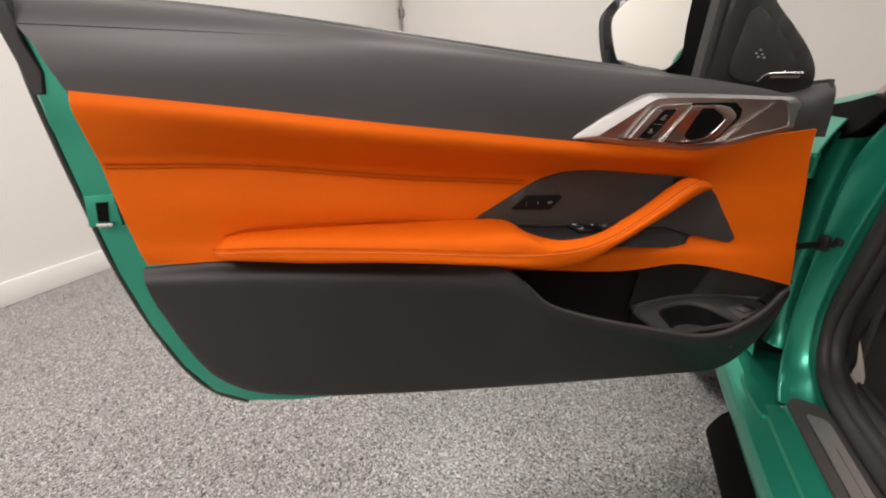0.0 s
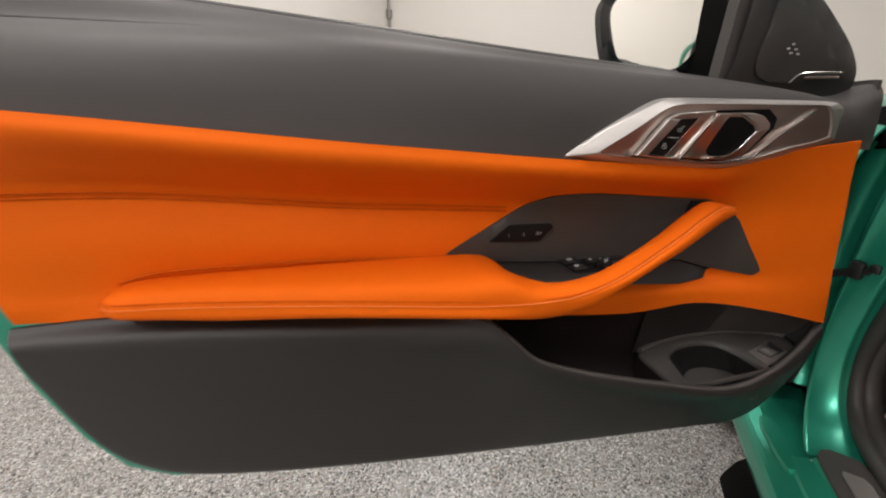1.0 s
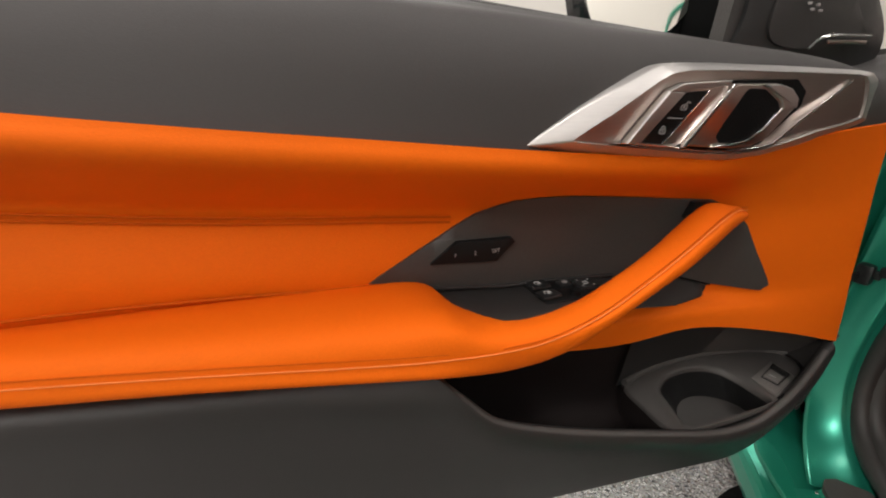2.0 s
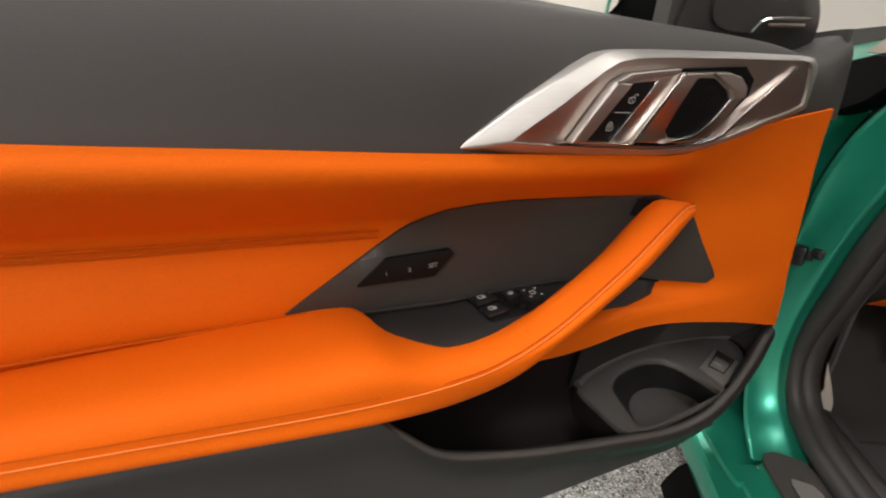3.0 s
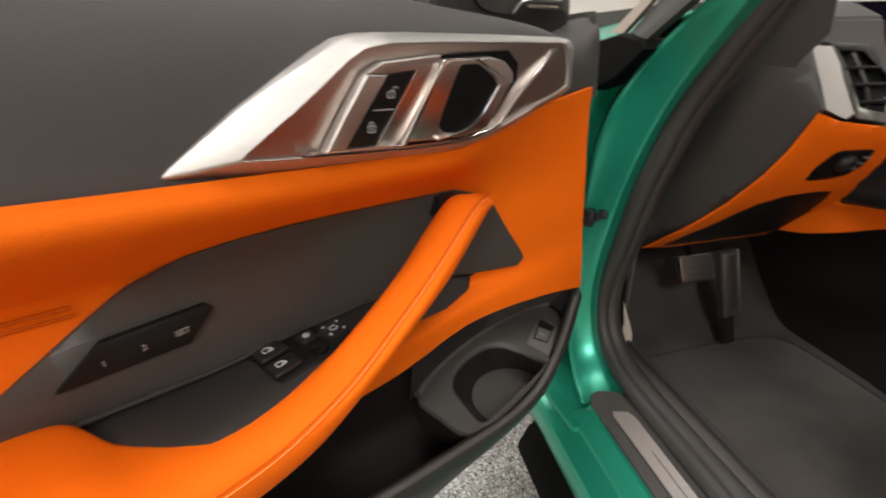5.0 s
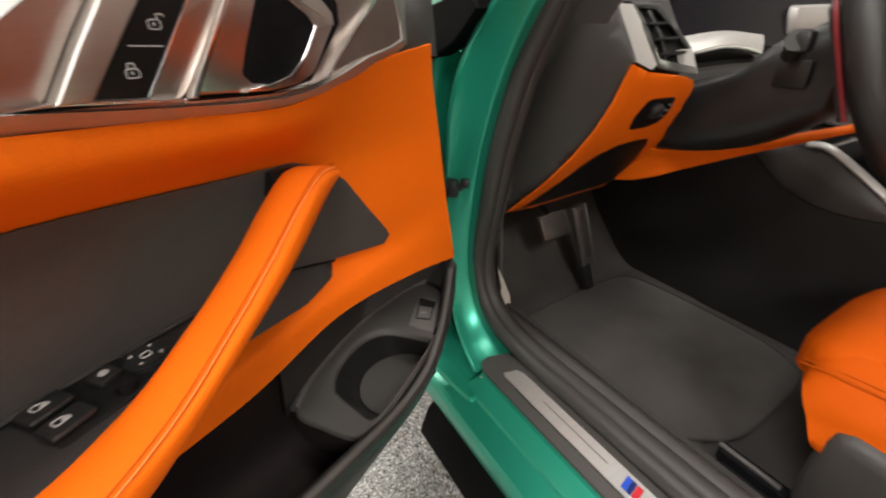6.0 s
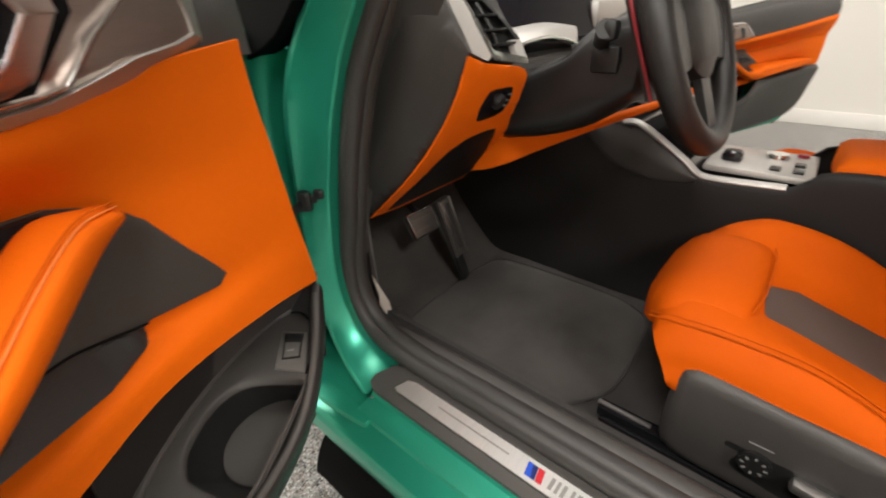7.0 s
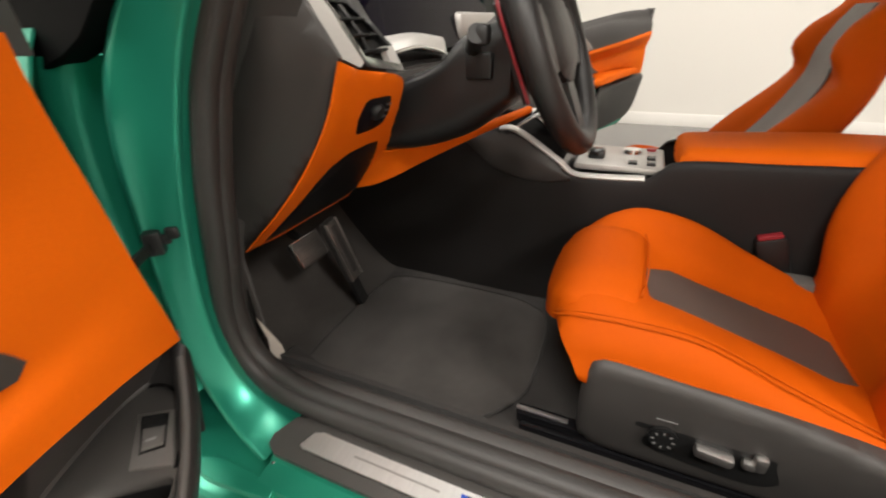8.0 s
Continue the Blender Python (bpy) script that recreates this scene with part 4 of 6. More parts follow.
plate("chrome_foot", [(0.4690, 0.8797), (0.4560, 0.8806), (0.4060, 0.8742), (0.4060, 0.8729), (0.4560, 0.8790)], 0.0066, 0.006, BRIGHT, bezel, 0.0006)
plate("lock_button", [(0.4449, 0.8797), (0.4158, 0.9167), (0.3942, 0.9175), (0.4241, 0.8773)], 0.0062, 0.003, MATT_BLACK, lock, 0.0008, "black lock and unlock buttons")
plate("chrome_line", [(0.4238, 0.8775), (0.3939, 0.9176), (0.3927, 0.9175), (0.4226, 0.8773)], 0.0066, 0.003, BRIGHT, lock, 0.0003)


def raised(points, radius, owner):
    """A thin pale line printed on the lock switch."""
    return part("marking", tube([(s, bezel_depth(s, z) + 0.0064, z) for s, z in points], radius, 24, 6), MARK, owner)


raised([(0.4259, 0.8980), (0.4190, 0.8975), (0.4112, 0.8970)], 0.0003, lock)
for s, z, tip in ((0.4131, 0.9060, 1), (0.4273, 0.8882, 0)):
    raised([(s + 0.0023, z - 0.0022), (s + 0.0023, z + 0.0009), (s - 0.0023, z + 0.0009), (s - 0.0023, z - 0.0022), (s + 0.0023, z - 0.0022)], 0.0003, lock)
    raised([(s, z - 0.0011), (s, z), (s, z + 0.0002)], 0.0005, lock)
    k = -0.0031 * tip
    raised([(s + k + 0.0014, z + 0.0009), (s + k + 0.0013, z + 0.0031), (s + k - 0.0013, z + 0.0031), (s + k - 0.0014, z + (0.0009 if not tip else 0.0022))], 0.0003, lock)
LEVER = rounded([(0.3710, 0.9222), (0.3255, 0.9218), (0.3115, 0.9187), (0.3000, 0.9102), (0.2978, 0.9019), (0.3175, 0.8762), (0.3321, 0.8712), (0.3529, 0.8702), (0.4030, 0.8750)], 0.12)
HOLLOW = rounded([(0.3567, 0.9185), (0.3386, 0.9178), (0.3208, 0.9080), (0.3160, 0.9024), (0.3285, 0.8857), (0.3402, 0.8768), (0.3553, 0.8742), (0.3680, 0.8760), (0.3735, 0.8815), (0.3690, 0.8934)], 0.16)
lever = plate("handle_lever", LEVER, 0.0068, 0.007, TINTED_CHROME, bezel, 0.0032, "dark satin pull lever with a bright edge")
# Flat black plate on the lever stands for its shaded hollow.
plate("grip_hollow_shade", HOLLOW, 0.0071, 0.003, DARK, lever, 0.0006, "black plate painted as the shaded hollow behind the lever")
plate("chrome_edge", [(0.3745, 0.8722), (0.3545, 0.8722), (0.3390, 0.8750), (0.3270, 0.8848), (0.3140, 0.9020), (0.3165, 0.9028), (0.3292, 0.8862), (0.3408, 0.8774), (0.3553, 0.8748), (0.3730, 0.8736)], 0.0088, 0.004, BRIGHT, lever, 0.0007)
plate("lever_face", rounded([(0.3440, 0.9212), (0.3255, 0.9210), (0.3125, 0.9180), (0.3012, 0.9100), (0.2990, 0.9022), (0.3130, 0.9015), (0.3195, 0.9090), (0.3380, 0.9186)], 0.12), 0.0088, 0.004, SATIN, lever, 0.0016, "bright satin corner of the lever")
plate("chrome_strip", [(0.3728, 0.9222), (0.3692, 0.9220), (0.4015, 0.8737), (0.4056, 0.8742)], 0.0082, 0.006, BRIGHT, bezel, 0.0009)
plate("chrome_slit", [(0.2300, 0.9232), (0.2276, 0.9226), (0.2770, 0.8912), (0.2990, 0.8712), (0.3012, 0.8722), (0.2790, 0.8924)], 0.0022, 0.004, BRIGHT, bezel, 0.0004)
plate("chrome_slit", [(0.2990, 0.8716), (0.3150, 0.8682), (0.3462, 0.8664), (0.3754, 0.8686), (0.4056, 0.8716), (0.4056, 0.8728), (0.3754, 0.8700), (0.3462, 0.8680), (0.3160, 0.8698), (0.3015, 0.8724)], 0.0034, 0.005, BRIGHT, bezel, 0.0005)

# Sail panel with the tweeter grille, and the mirror outside.
SAIL = [(0.277, 0.940), (0.276, 0.98), (0.268, 1.06), (0.26, 1.115), (0.225, 1.12), (0.20, 1.08), (0.188, 1.063), (0.145, 1.030), (0.102, 0.992), (0.083, 0.958), (0.10, 0.93), (0.17, 0.925)]
sail = part("sail_panel", relief([tuple(p) for p in closed_spline(SAIL, 60)], lambda s, z: 0.004 + 0.02 * (0.25 - s), 0.03, 0.03, 0.006), SWITCH, door, "black corner panel with a tweeter grille")
grille = part("tweeter_grille", relief([tuple(p) for p in closed_spline([(0.248, 0.962), (0.244, 1.02), (0.239, 1.045), (0.228, 1.054), (0.213, 1.051), (0.16, 1.008), (0.127, 0.972), (0.124, 0.963), (0.185, 0.952)], 50)], lambda s, z: 0.009 + 0.02 * (0.25 - s), 0.006, 0.03, 0.003), PLASTIC, sail, "fine black tweeter grille")
part("chrome_accent", tube([(0.203, 0.0135, 0.952), (0.184, 0.014, 0.9632), (0.124, 0.015, 0.9642)], 0.0016, 24, 6), BRIGHT, sail)
part("chrome_accent", rbox((0.126, 0.012, 0.9565), (0.180, 0.015, 0.9600), 0.001), TINTED_CHROME, sail)
for a, b in ((0.209, 0.987), (0.203, 0.991), (0.214, 0.992), (0.198, 0.986), (0.208, 0.997)):
    part("badge_chip", rbox((a - 0.002, 0.010, b - 0.0012), (a + 0.002, 0.0122, b + 0.0012), 0.0006), MARK, grille)
def mirror_d(s, z):
    return -0.100 - 0.63 * (s - 0.265)


mirror = part("wing_mirror", relief([tuple(p) for p in closed_spline([(0.371, 1.05), (0.364, 1.075), (0.340, 1.10), (0.293, 1.118), (0.245, 1.122), (0.233, 1.06), (0.241, 1.00), (0.255, 0.972), (0.283, 0.960), (0.323, 0.966), (0.348, 0.974), (0.360, 0.99)], 60)], lambda s, z: mirror_d(s, z) - 0.004, 0.022, 0.03, 0.008), PIANO, door, "black wing mirror housing")
part("mirror_glass", relief([tuple(p) for p in closed_spline([(0.362, 1.048), (0.355, 1.072), (0.333, 1.092), (0.293, 1.106), (0.251, 1.110), (0.247, 1.055), (0.253, 1.01), (0.266, 0.984), (0.283, 0.971), (0.318, 0.975), (0.341, 0.984), (0.351, 1.0)], 60)], mirror_d, 0.006, 0.03, 0.002), MIRROR, mirror, "clear mirror glass")
part("mirror_foot", loft([[(0.262, -0.135, 0.955), (0.245, -0.06, 0.955), (0.235, -0.01, 0.955)], [(0.258, -0.118, 1.115), (0.250, -0.07, 1.115), (0.245, -0.01, 1.115)], [(0.22, -0.17, 1.11), (0.19, -0.09, 1.10), (0.18, -0.03, 1.08)], [(0.235, -0.17, 0.95), (0.20, -0.09, 0.95), (0.18, -0.03, 0.955)]], 16, 4, closed=True, caps=True), SKIRT_BLACK, mirror)
part("window_corner", relief([(0.292, 0.955), (0.284, 1.05), (0.276, 1.12), (0.262, 1.12), (0.268, 1.02), (0.268, 0.945)], lambda s, z: -0.004, 0.02, 0.03, 0.003), RUBBER, door)
# Door end trim towards the hinge, and the hinges.
part("end_cover", loft([[(0.080, 0.034, 0.955), (0.078, 0.036, 0.91), (0.088, 0.044, 0.868)], [(0.066, 0.010, 0.955), (0.062, 0.010, 0.91), (0.070, 0.010, 0.868)], [(0.062, -0.04, 0.95), (0.058, -0.04, 0.91), (0.06, -0.04, 0.868)]], 14, 4, 0.003), RUBBER, door)
for z in (0.52, 0.80):
    part("hinge", join(rbox((-0.035, -0.060, z - 0.018), (0.06, -0.045, z + 0.018), 0.005), tube([(-0.035, -0.052, z - 0.024), (-0.035, -0.052, z), (-0.035, -0.052, z + 0.024)], 0.009, 3, 14)), GREEN, door)
part("check_strap", rbox((-0.125, -0.021, 0.638), (0.03, -0.015, 0.652), 0.002), SWITCH, door, "black door check strap")


# ---- the car's body round the opening ----
car = thing("car", "green metallic car body with an open doorway and black sill trim", "car", pose(0, 0, 0))


def xyz(x, rows):
    return [(x, y, z) for y, z in rows]


PILLAR_IN = [(0.895, 0.335), (0.940, 0.362), (0.972, 0.41), (0.990, 0.47), (0.988, 0.53), (0.974, 0.61), (0.953, 0.695), (0.931, 0.78), (0.888, 0.86), (0.83, 0.95), (0.75, 1.06)]
# The pillar's painted face: its inner and outer edge, both running out along the sill.
FACE_IN = [(0.486, 0.735, 1.06), (0.486, 0.80, 0.985), (0.486, 0.868, 0.905), (0.487, 0.904, 0.860), (0.488, 0.939, 0.787), (0.488, 0.968, 0.710), (0.488, 0.988, 0.620), (0.488, 1.002, 0.540), (0.488, 1.007, 0.480), (0.489, 0.998, 0.424), (0.491, 0.972, 0.378), (0.494, 0.940, 0.350), (0.494, 0.912, 0.340), (0.494, 0.892, 0.330)]
FACE_OUT = [(0.462, 0.79, 1.0), (0.460, 0.857, 0.953), (0.458, 0.914, 0.908), (0.458, 0.950, 0.875), (0.458, 0.982, 0.838), (0.458, 1.008, 0.780), (0.458, 1.016, 0.725), (0.458, 1.018, 0.670), (0.458, 1.022, 0.610), (0.458, 1.026, 0.545), (0.458, 1.028, 0.480), (0.458, 1.018, 0.415), (0.456, 0.998, 0.370), (0.449, 0.968, 0.343), (0.438, 0.936, 0.336), (0.431, 0.908, 0.335), (0.429, 0.886, 0.332)]


def moved(row, dx, dy, dz=0.0):
    return [(x + dx, y + dy, z + dz) for x, y, z in row]


def eased(row):
    """The same curve with its small waves taken out."""
    p = spline(row, 60)
    for _ in range(25):
        p[1:-1] = 0.25 * p[:-2] + 0.5 * p[1:-1] + 0.25 * p[2:]
    return [tuple(v) for v in p]


FACE_IN, FACE_OUT = eased(FACE_IN), eased(FACE_OUT)


def across(k, lift):
    p, q = np.array(FACE_IN), np.array(FACE_OUT)
    return [(x - lift, y - lift, z) for x, y, z in p * (1 - k) + q * k]


part("hinge_pillar", loft([
    moved(FACE_IN, 0.044, -0.004), moved(FACE_IN, 0.024, 0.0005), moved(FACE_IN, 0.006, 0.0015), moved(FACE_IN, 0.0015, 0.0005),
    across(0.03, 0.0005), across(0.08, 0.0012), across(0.30, 0.002), across(0.65, 0.002), across(0.92, 0.0012), across(0.97, 0.0005),
    moved(FACE_OUT, 0.0005, 0.003, -0.0005), moved(FACE_OUT, 0.004, 0.008, -0.003), moved(FACE_OUT, 0.030, 0.014, -0.010), moved(FACE_OUT, 0.036, 0.060, -0.012),
], 110, 4, 0.003), GREEN, car, "green painted hinge pillar", 60)
LOW_OUT = [(y, z) for x, y, z in FACE_OUT if 0.37 < z < 0.87]
part("fender_flange", loft([xyz(0.488, [(y + 0.060, z) for y, z in LOW_OUT]), xyz(0.440, [(y + 0.085, z) for y, z in LOW_OUT]), xyz(0.44, [(y + 0.26, z) for y, z in LOW_OUT])], 30, 3, 0.003), GREEN, car, "", 60)
part("pillar_clip", rbox((0.470, 1.010, 0.770), (0.490, 1.022, 0.800), 0.003), GREEN, car)
AT = Matrix.Translation((0.466, 0.997, 0.652)) @ pose(0, 0, 0, 0, 0, 135)
part("strap_bracket", join(rbox((0.000, -0.006, -0.019), (0.021, 0.011, 0.013), 0.004, m=AT), rbox((-0.020, -0.006, -0.002), (-0.004, 0.007, 0.015), 0.004, m=AT), rbox((-0.008, -0.006, -0.008), (0.004, 0.004, 0.006), 0.002, m=AT)), SWITCH, car, "small black check strap bracket")
ROCKER = [(0.505, 0.336), (0.442, 0.3385), (0.437, 0.3375), (0.434, 0.3340), (0.4325, 0.3325), (0.404, 0.3275), (0.4005, 0.3255), (0.3985, 0.3190), (0.3960, 0.3170), (0.372, 0.3050), (0.366, 0.3000), (0.362, 0.290), (0.361, 0.262), (0.37, 0.235), (0.41, 0.20), (0.52, 0.19), (0.56, 0.30)]
part("rocker_panel", extrude(ROCKER, "y", -1.25, 0.878, 0.0), GREEN, car, "green painted rocker panel", 25)
part("rocker_end", extrude([(0.50, 0.316), (0.412, 0.3165), (0.394, 0.3155)] + ROCKER[9:-1], "y", 0.878, 1.12, 0.0), GREEN, car, "", 10)
part("side_skirt", extrude([(0.372, 0.242), (0.355, 0.225), (0.338, 0.185), (0.335, 0.165), (0.342, 0.158), (0.42, 0.15), (0.50, 0.16), (0.50, 0.20), (0.41, 0.215)], "y", -1.25, 0.95, 0.004), SKIRT_BLACK, car, "black side skirt")
part("hinge_cover", slab(rounded_outline([(0.386, 0.990), (0.404, 0.975), (0.410, 0.950), (0.4095, 0.868), (0.402, 0.846), (0.389, 0.846), (0.384, 0.880), (0.378, 0.95)]), lambda x, y: 0.3275 - 0.12 * (0.41 - x), 0.010, 0.002, swap=lambda u, v, w: (u, v, w)), GREEN, car, "painted cover plate at the foot of the pillar", 12)
part("plug", disc(0.003, 0.0025, 0.002, Matrix.Translation((0.428, 0.870, 0.3360)), 16, 0.0008), BRIGHT, car)
part("fender", loft([
    [(0.42, 1.06, 0.33), (0.40, 1.2, 0.33), (0.39, 1.5, 0.36), (0.39, 1.9, 0.5)],
    [(0.400, 1.05, 0.52), (0.385, 1.2, 0.55), (0.37, 1.5, 0.6), (0.37, 1.9, 0.66)],
    [(0.402, 1.03, 0.74), (0.39, 1.2, 0.74), (0.38, 1.5, 0.74), (0.385, 1.9, 0.72)],
    [(0.412, 1.02, 0.84), (0.41, 1.2, 0.84), (0.41, 1.5, 0.82), (0.42, 1.9, 0.79)],
    [(0.462, 1.035, 0.908), (0.465, 1.2, 0.903), (0.47, 1.5, 0.875), (0.49, 1.9, 0.84)],
    [(0.545, 1.00, 0.950), (0.57, 1.2, 0.942), (0.59, 1.5, 0.91), (0.62, 1.9, 0.87)],
    [(0.67, 1.00, 0.972), (0.70, 1.30, 0.962), (0.72, 1.6, 0.93), (0.75, 1.9, 0.895)],
], 40, 5, 0.003), GREEN, car, "green painted front fender", 60)
part("fender", loft([[(2.62 - x, y, z) for x, y, z in row] for row in (
    [(0.42, 1.06, 0.33), (0.40, 1.2, 0.33), (0.39, 1.5, 0.36), (0.39, 1.9, 0.5)],
    [(0.402, 1.03, 0.74), (0.39, 1.2, 0.74), (0.38, 1.5, 0.74), (0.385, 1.9, 0.72)],
    [(0.462, 1.035, 0.908), (0.465, 1.2, 0.903), (0.47, 1.5, 0.875), (0.49, 1.9, 0.84)],
    [(0.67, 1.00, 0.972), (0.70, 1.30, 0.962), (0.72, 1.6, 0.93), (0.75, 1.9, 0.895)])], 24, 5, 0.003), GREEN, car, "", 60)
part("hood", loft([[(0.70, 1.32, 0.958), (0.74, 1.6, 0.935), (0.78, 2.0, 0.89), (0.85, 2.4, 0.80)], [(1.0, 1.42, 0.985), (1.0, 1.7, 0.97), (1.02, 2.0, 0.93), (1.05, 2.45, 0.83)], [(1.31, 1.46, 0.99), (1.31, 1.7, 0.975), (1.31, 2.0, 0.94), (1.31, 2.5, 0.84)], [(1.62, 1.42, 0.985), (1.62, 1.7, 0.97), (1.6, 2.0, 0.93), (1.57, 2.45, 0.83)], [(1.92, 1.32, 0.958), (1.88, 1.6, 0.935), (1.84, 2.0, 0.89), (1.77, 2.4, 0.80)]], 30, 6, 0.004), GREEN, car, "", 60)
BAND_LOW = [(0.446, 0.945, 0.908), (0.446, 0.900, 0.936), (0.446, 0.850, 0.966), (0.446, 0.80, 1.0), (0.446, 0.75, 1.04)]
BAND_TOP = [(0.468, 0.990, 0.930), (0.468, 0.945, 0.962), (0.468, 0.900, 0.997), (0.468, 0.855, 1.032), (0.468, 0.80, 1.078)]
STRIP_TOP = [(0.474, 1.040, 0.930), (0.474, 0.988, 0.962), (0.474, 0.938, 0.997), (0.474, 0.890, 1.032), (0.474, 0.835, 1.078)]
part("pillar_seal", loft([BAND_LOW, [(x + 0.004, y + 0.010, z + 0.012) for x, y, z in BAND_LOW], BAND_TOP], 30, 4, 0.01), RUBBER, car, "black rubber seal up the pillar", 60)
# Metal grey paints the bright reflection on this gloss black strip.
part("pillar_trim", loft([[(x, y + 0.004, z) for x, y, z in BAND_TOP], [(x + 0.002, y - 0.002, z + 0.001) for x, y, z in STRIP_TOP]], 30, 4, 0.006), TINTED_CHROME, car, "gloss black strip along the windscreen pillar, greyed for its reflection", 60)
part("cowl_block", slab([(1.13, 0.80), (1.15, 0.905), (1.05, 0.918), (0.97, 0.932), (0.915, 0.925), (0.907, 0.914), (0.932, 0.896), (0.963, 0.875), (1.0, 0.860), (1.035, 0.850), (1.06, 0.842)], lambda y, z: -0.440, 0.03, 0.006, swap=lambda u, v, w: (-w, u, v)), SKIRT_BLACK, car, "black corner block below the windscreen pillar")

# Black sill trim: scuff plate, metal insert and rubber seals.
scuff = part("scuff_plate", relief([(0.436, 0.875), (0.446, 0.893), (0.462, 0.898), (0.500, 0.885), (0.506, 0.86), (0.506, -1.2), (0.436, -1.2)], lambda x, y: 0.349, 0.012, 0.12, 0.006, swap=lambda u, v, w: (u, v, w)), PLASTIC_LIT, car, "black plastic scuff plate")
metal = part("metal_insert", relief([(0.455, 0.838), (0.459, 0.845), (0.483, 0.838), (0.4885, 0.825), (0.4885, -0.35), (0.455, -0.35)], lambda x, y: 0.3515, 0.004, 0.12, 0.002, swap=lambda u, v, w: (u, v, w)), BRUSHED, scuff, "brushed metal sill insert with colour stripes")
part("engraved_line", rbox((0.4715, 0.63, 0.3513), (0.4735, 0.76, 0.3520), 0), SATIN, metal)
for k, (stripe, w) in enumerate(((BLUE, 0.009), (DEEP_BLUE, 0.007), (RED, 0.009))):
    y0 = 0.599 - 0.008 * k
    part("stripe", relief([(0.461, y0), (0.481, y0 + 0.004), (0.481, y0 - w + 0.004), (0.461, y0 - w)], lambda x, y: 0.3524, 0.001, 0.1, 0.0002, swap=lambda u, v, w: (u, v, w)), stripe, metal)
for y0, w in ((0.566, 0.005), (0.557, 0.004), (0.549, 0.005), (0.537, 0.004), (0.529, 0.006)):
    part("stripe", rbox((0.462, y0 - w, 0.3515), (0.480, y0, 0.3523), 0), SATIN, metal)
SEAL = [(0.755, 1.06), (0.835, 0.955), (0.872, 0.90), (0.912, 0.834), (0.935, 0.775), (0.960, 0.70), (0.983, 0.60), (1.005, 0.51), (1.003, 0.445), (0.978, 0.395), (0.935, 0.368), (0.87, 0.358), (0.78, 0.357), (0.4, 0.362), (-0.3, 0.366), (-1.2, 0.37)]
part("door_seal", tube(xyz(0.515, [(y - 0.003, z) for y, z in SEAL]), 0.016, 110, 14, up=(1, 0, 0)), RUBBER, car, "black rubber door seal")
part("door_seal", tube(xyz(0.532, [(y - 0.004, z + 0.006) for y, z in SEAL]), 0.018, 110, 12, up=(1, 0, 0)), RUBBER, car)
TRIM = [(0.79, 1.07), (0.875, 0.955), (0.92, 0.895), (0.958, 0.83), (0.982, 0.77), (1.010, 0.70), (1.035, 0.60), (1.060, 0.50), (1.058, 0.435), (1.025, 0.388), (0.965, 0.374), (0.88, 0.374), (0.78, 0.375), (0.4, 0.382), (-0.3, 0.386), (-1.2, 0.39)]
part("sill_trim", loft([xyz(0.536, [(y + 0.012, z - 0.01) for y, z in TRIM]), xyz(0.546, TRIM), xyz(0.560, [(y - 0.004, z + 0.001) for y, z in TRIM]), xyz(0.570, [(y - 0.002, z - 0.012) for y, z in TRIM]), xyz(0.578, [(y + 0.02, z - 0.05) for y, z in TRIM]), xyz(0.606, [(y + 0.03, z - 0.14) for y, z in TRIM])], 80, 5, 0.002), CABIN_PLASTIC, car, "dark plastic inner sill trim", 60)

# Footwell lining.
part("floor_carpet", extrude([(0.608, 0.335), (0.600, 0.18), (2.02, 0.18), (2.02, 0.335), (2.01, 0.335), (1.98, 0.21), (0.645, 0.196), (0.618, 0.335)], "y", -1.2, 1.10, 0.0), CARPET, car, "black carpet in the footwell", 30)
part("toe_board", loft([[(0.60, 1.05, 0.190), (0.85, 1.07, 0.190), (1.20, 1.07, 0.190), (2.0, 1.07, 0.19)], [(0.60, 1.13, 0.23), (0.85, 1.16, 0.23), (1.2, 1.16, 0.23), (2.0, 1.16, 0.23)], [(0.60, 1.30, 0.42), (0.85, 1.32, 0.42), (1.2, 1.32, 0.42), (2.0, 1.32, 0.42)], [(0.60, 1.36, 0.62), (0.85, 1.38, 0.62), (1.2, 1.38, 0.62), (2.0, 1.38, 0.62)], [(0.60, 1.38, 0.9), (0.85, 1.40, 0.9), (1.2, 1.40, 0.9), (2.0, 1.40, 0.9)]], 20, 5, 0.004), FELT, car, "", 60)
kick = part("kick_panel", loft([[(0.612, 1.045, 0.19), (0.612, 1.05, 0.36), (0.612, 1.06, 0.54)], [(0.630, 1.075, 0.19), (0.630, 1.08, 0.36), (0.630, 1.085, 0.54)], [(0.635, 1.22, 0.19), (0.635, 1.22, 0.36), (0.635, 1.22, 0.54)], [(0.635, 1.40, 0.19), (0.635, 1.40, 0.36), (0.635, 1.40, 0.54)]], 16, 4, 0.006), FELT, car, "black carpeted kick panel", 60)
part("foot_rest", rbox((0.606, 1.04, 0.20), (0.72, 1.12, 0.235), 0.012, m=Matrix.Translation((0, 1.08, 0.21)) @ pose(0, 0, 0, 32) @ Matrix.Translation((0, -1.08, -0.21))), CARPET, car)
part("kick_guard", slab([(-0.028, 0.428), (-0.010, 0.385), (0.002, 0.352), (0.004, 0.334), (-0.002, 0.323), (-0.010, 0.320), (-0.021, 0.340), (-0.018, 0.374)], lambda u, z: 0.0, 0.004, 0.001, swap=lambda u, v, w: (0.612 + 0.8 * u - 0.6 * w, 1.020 - 0.6 * u - 0.8 * w, v)), PALE, car, "small pale plastic clip beside the kick panel")
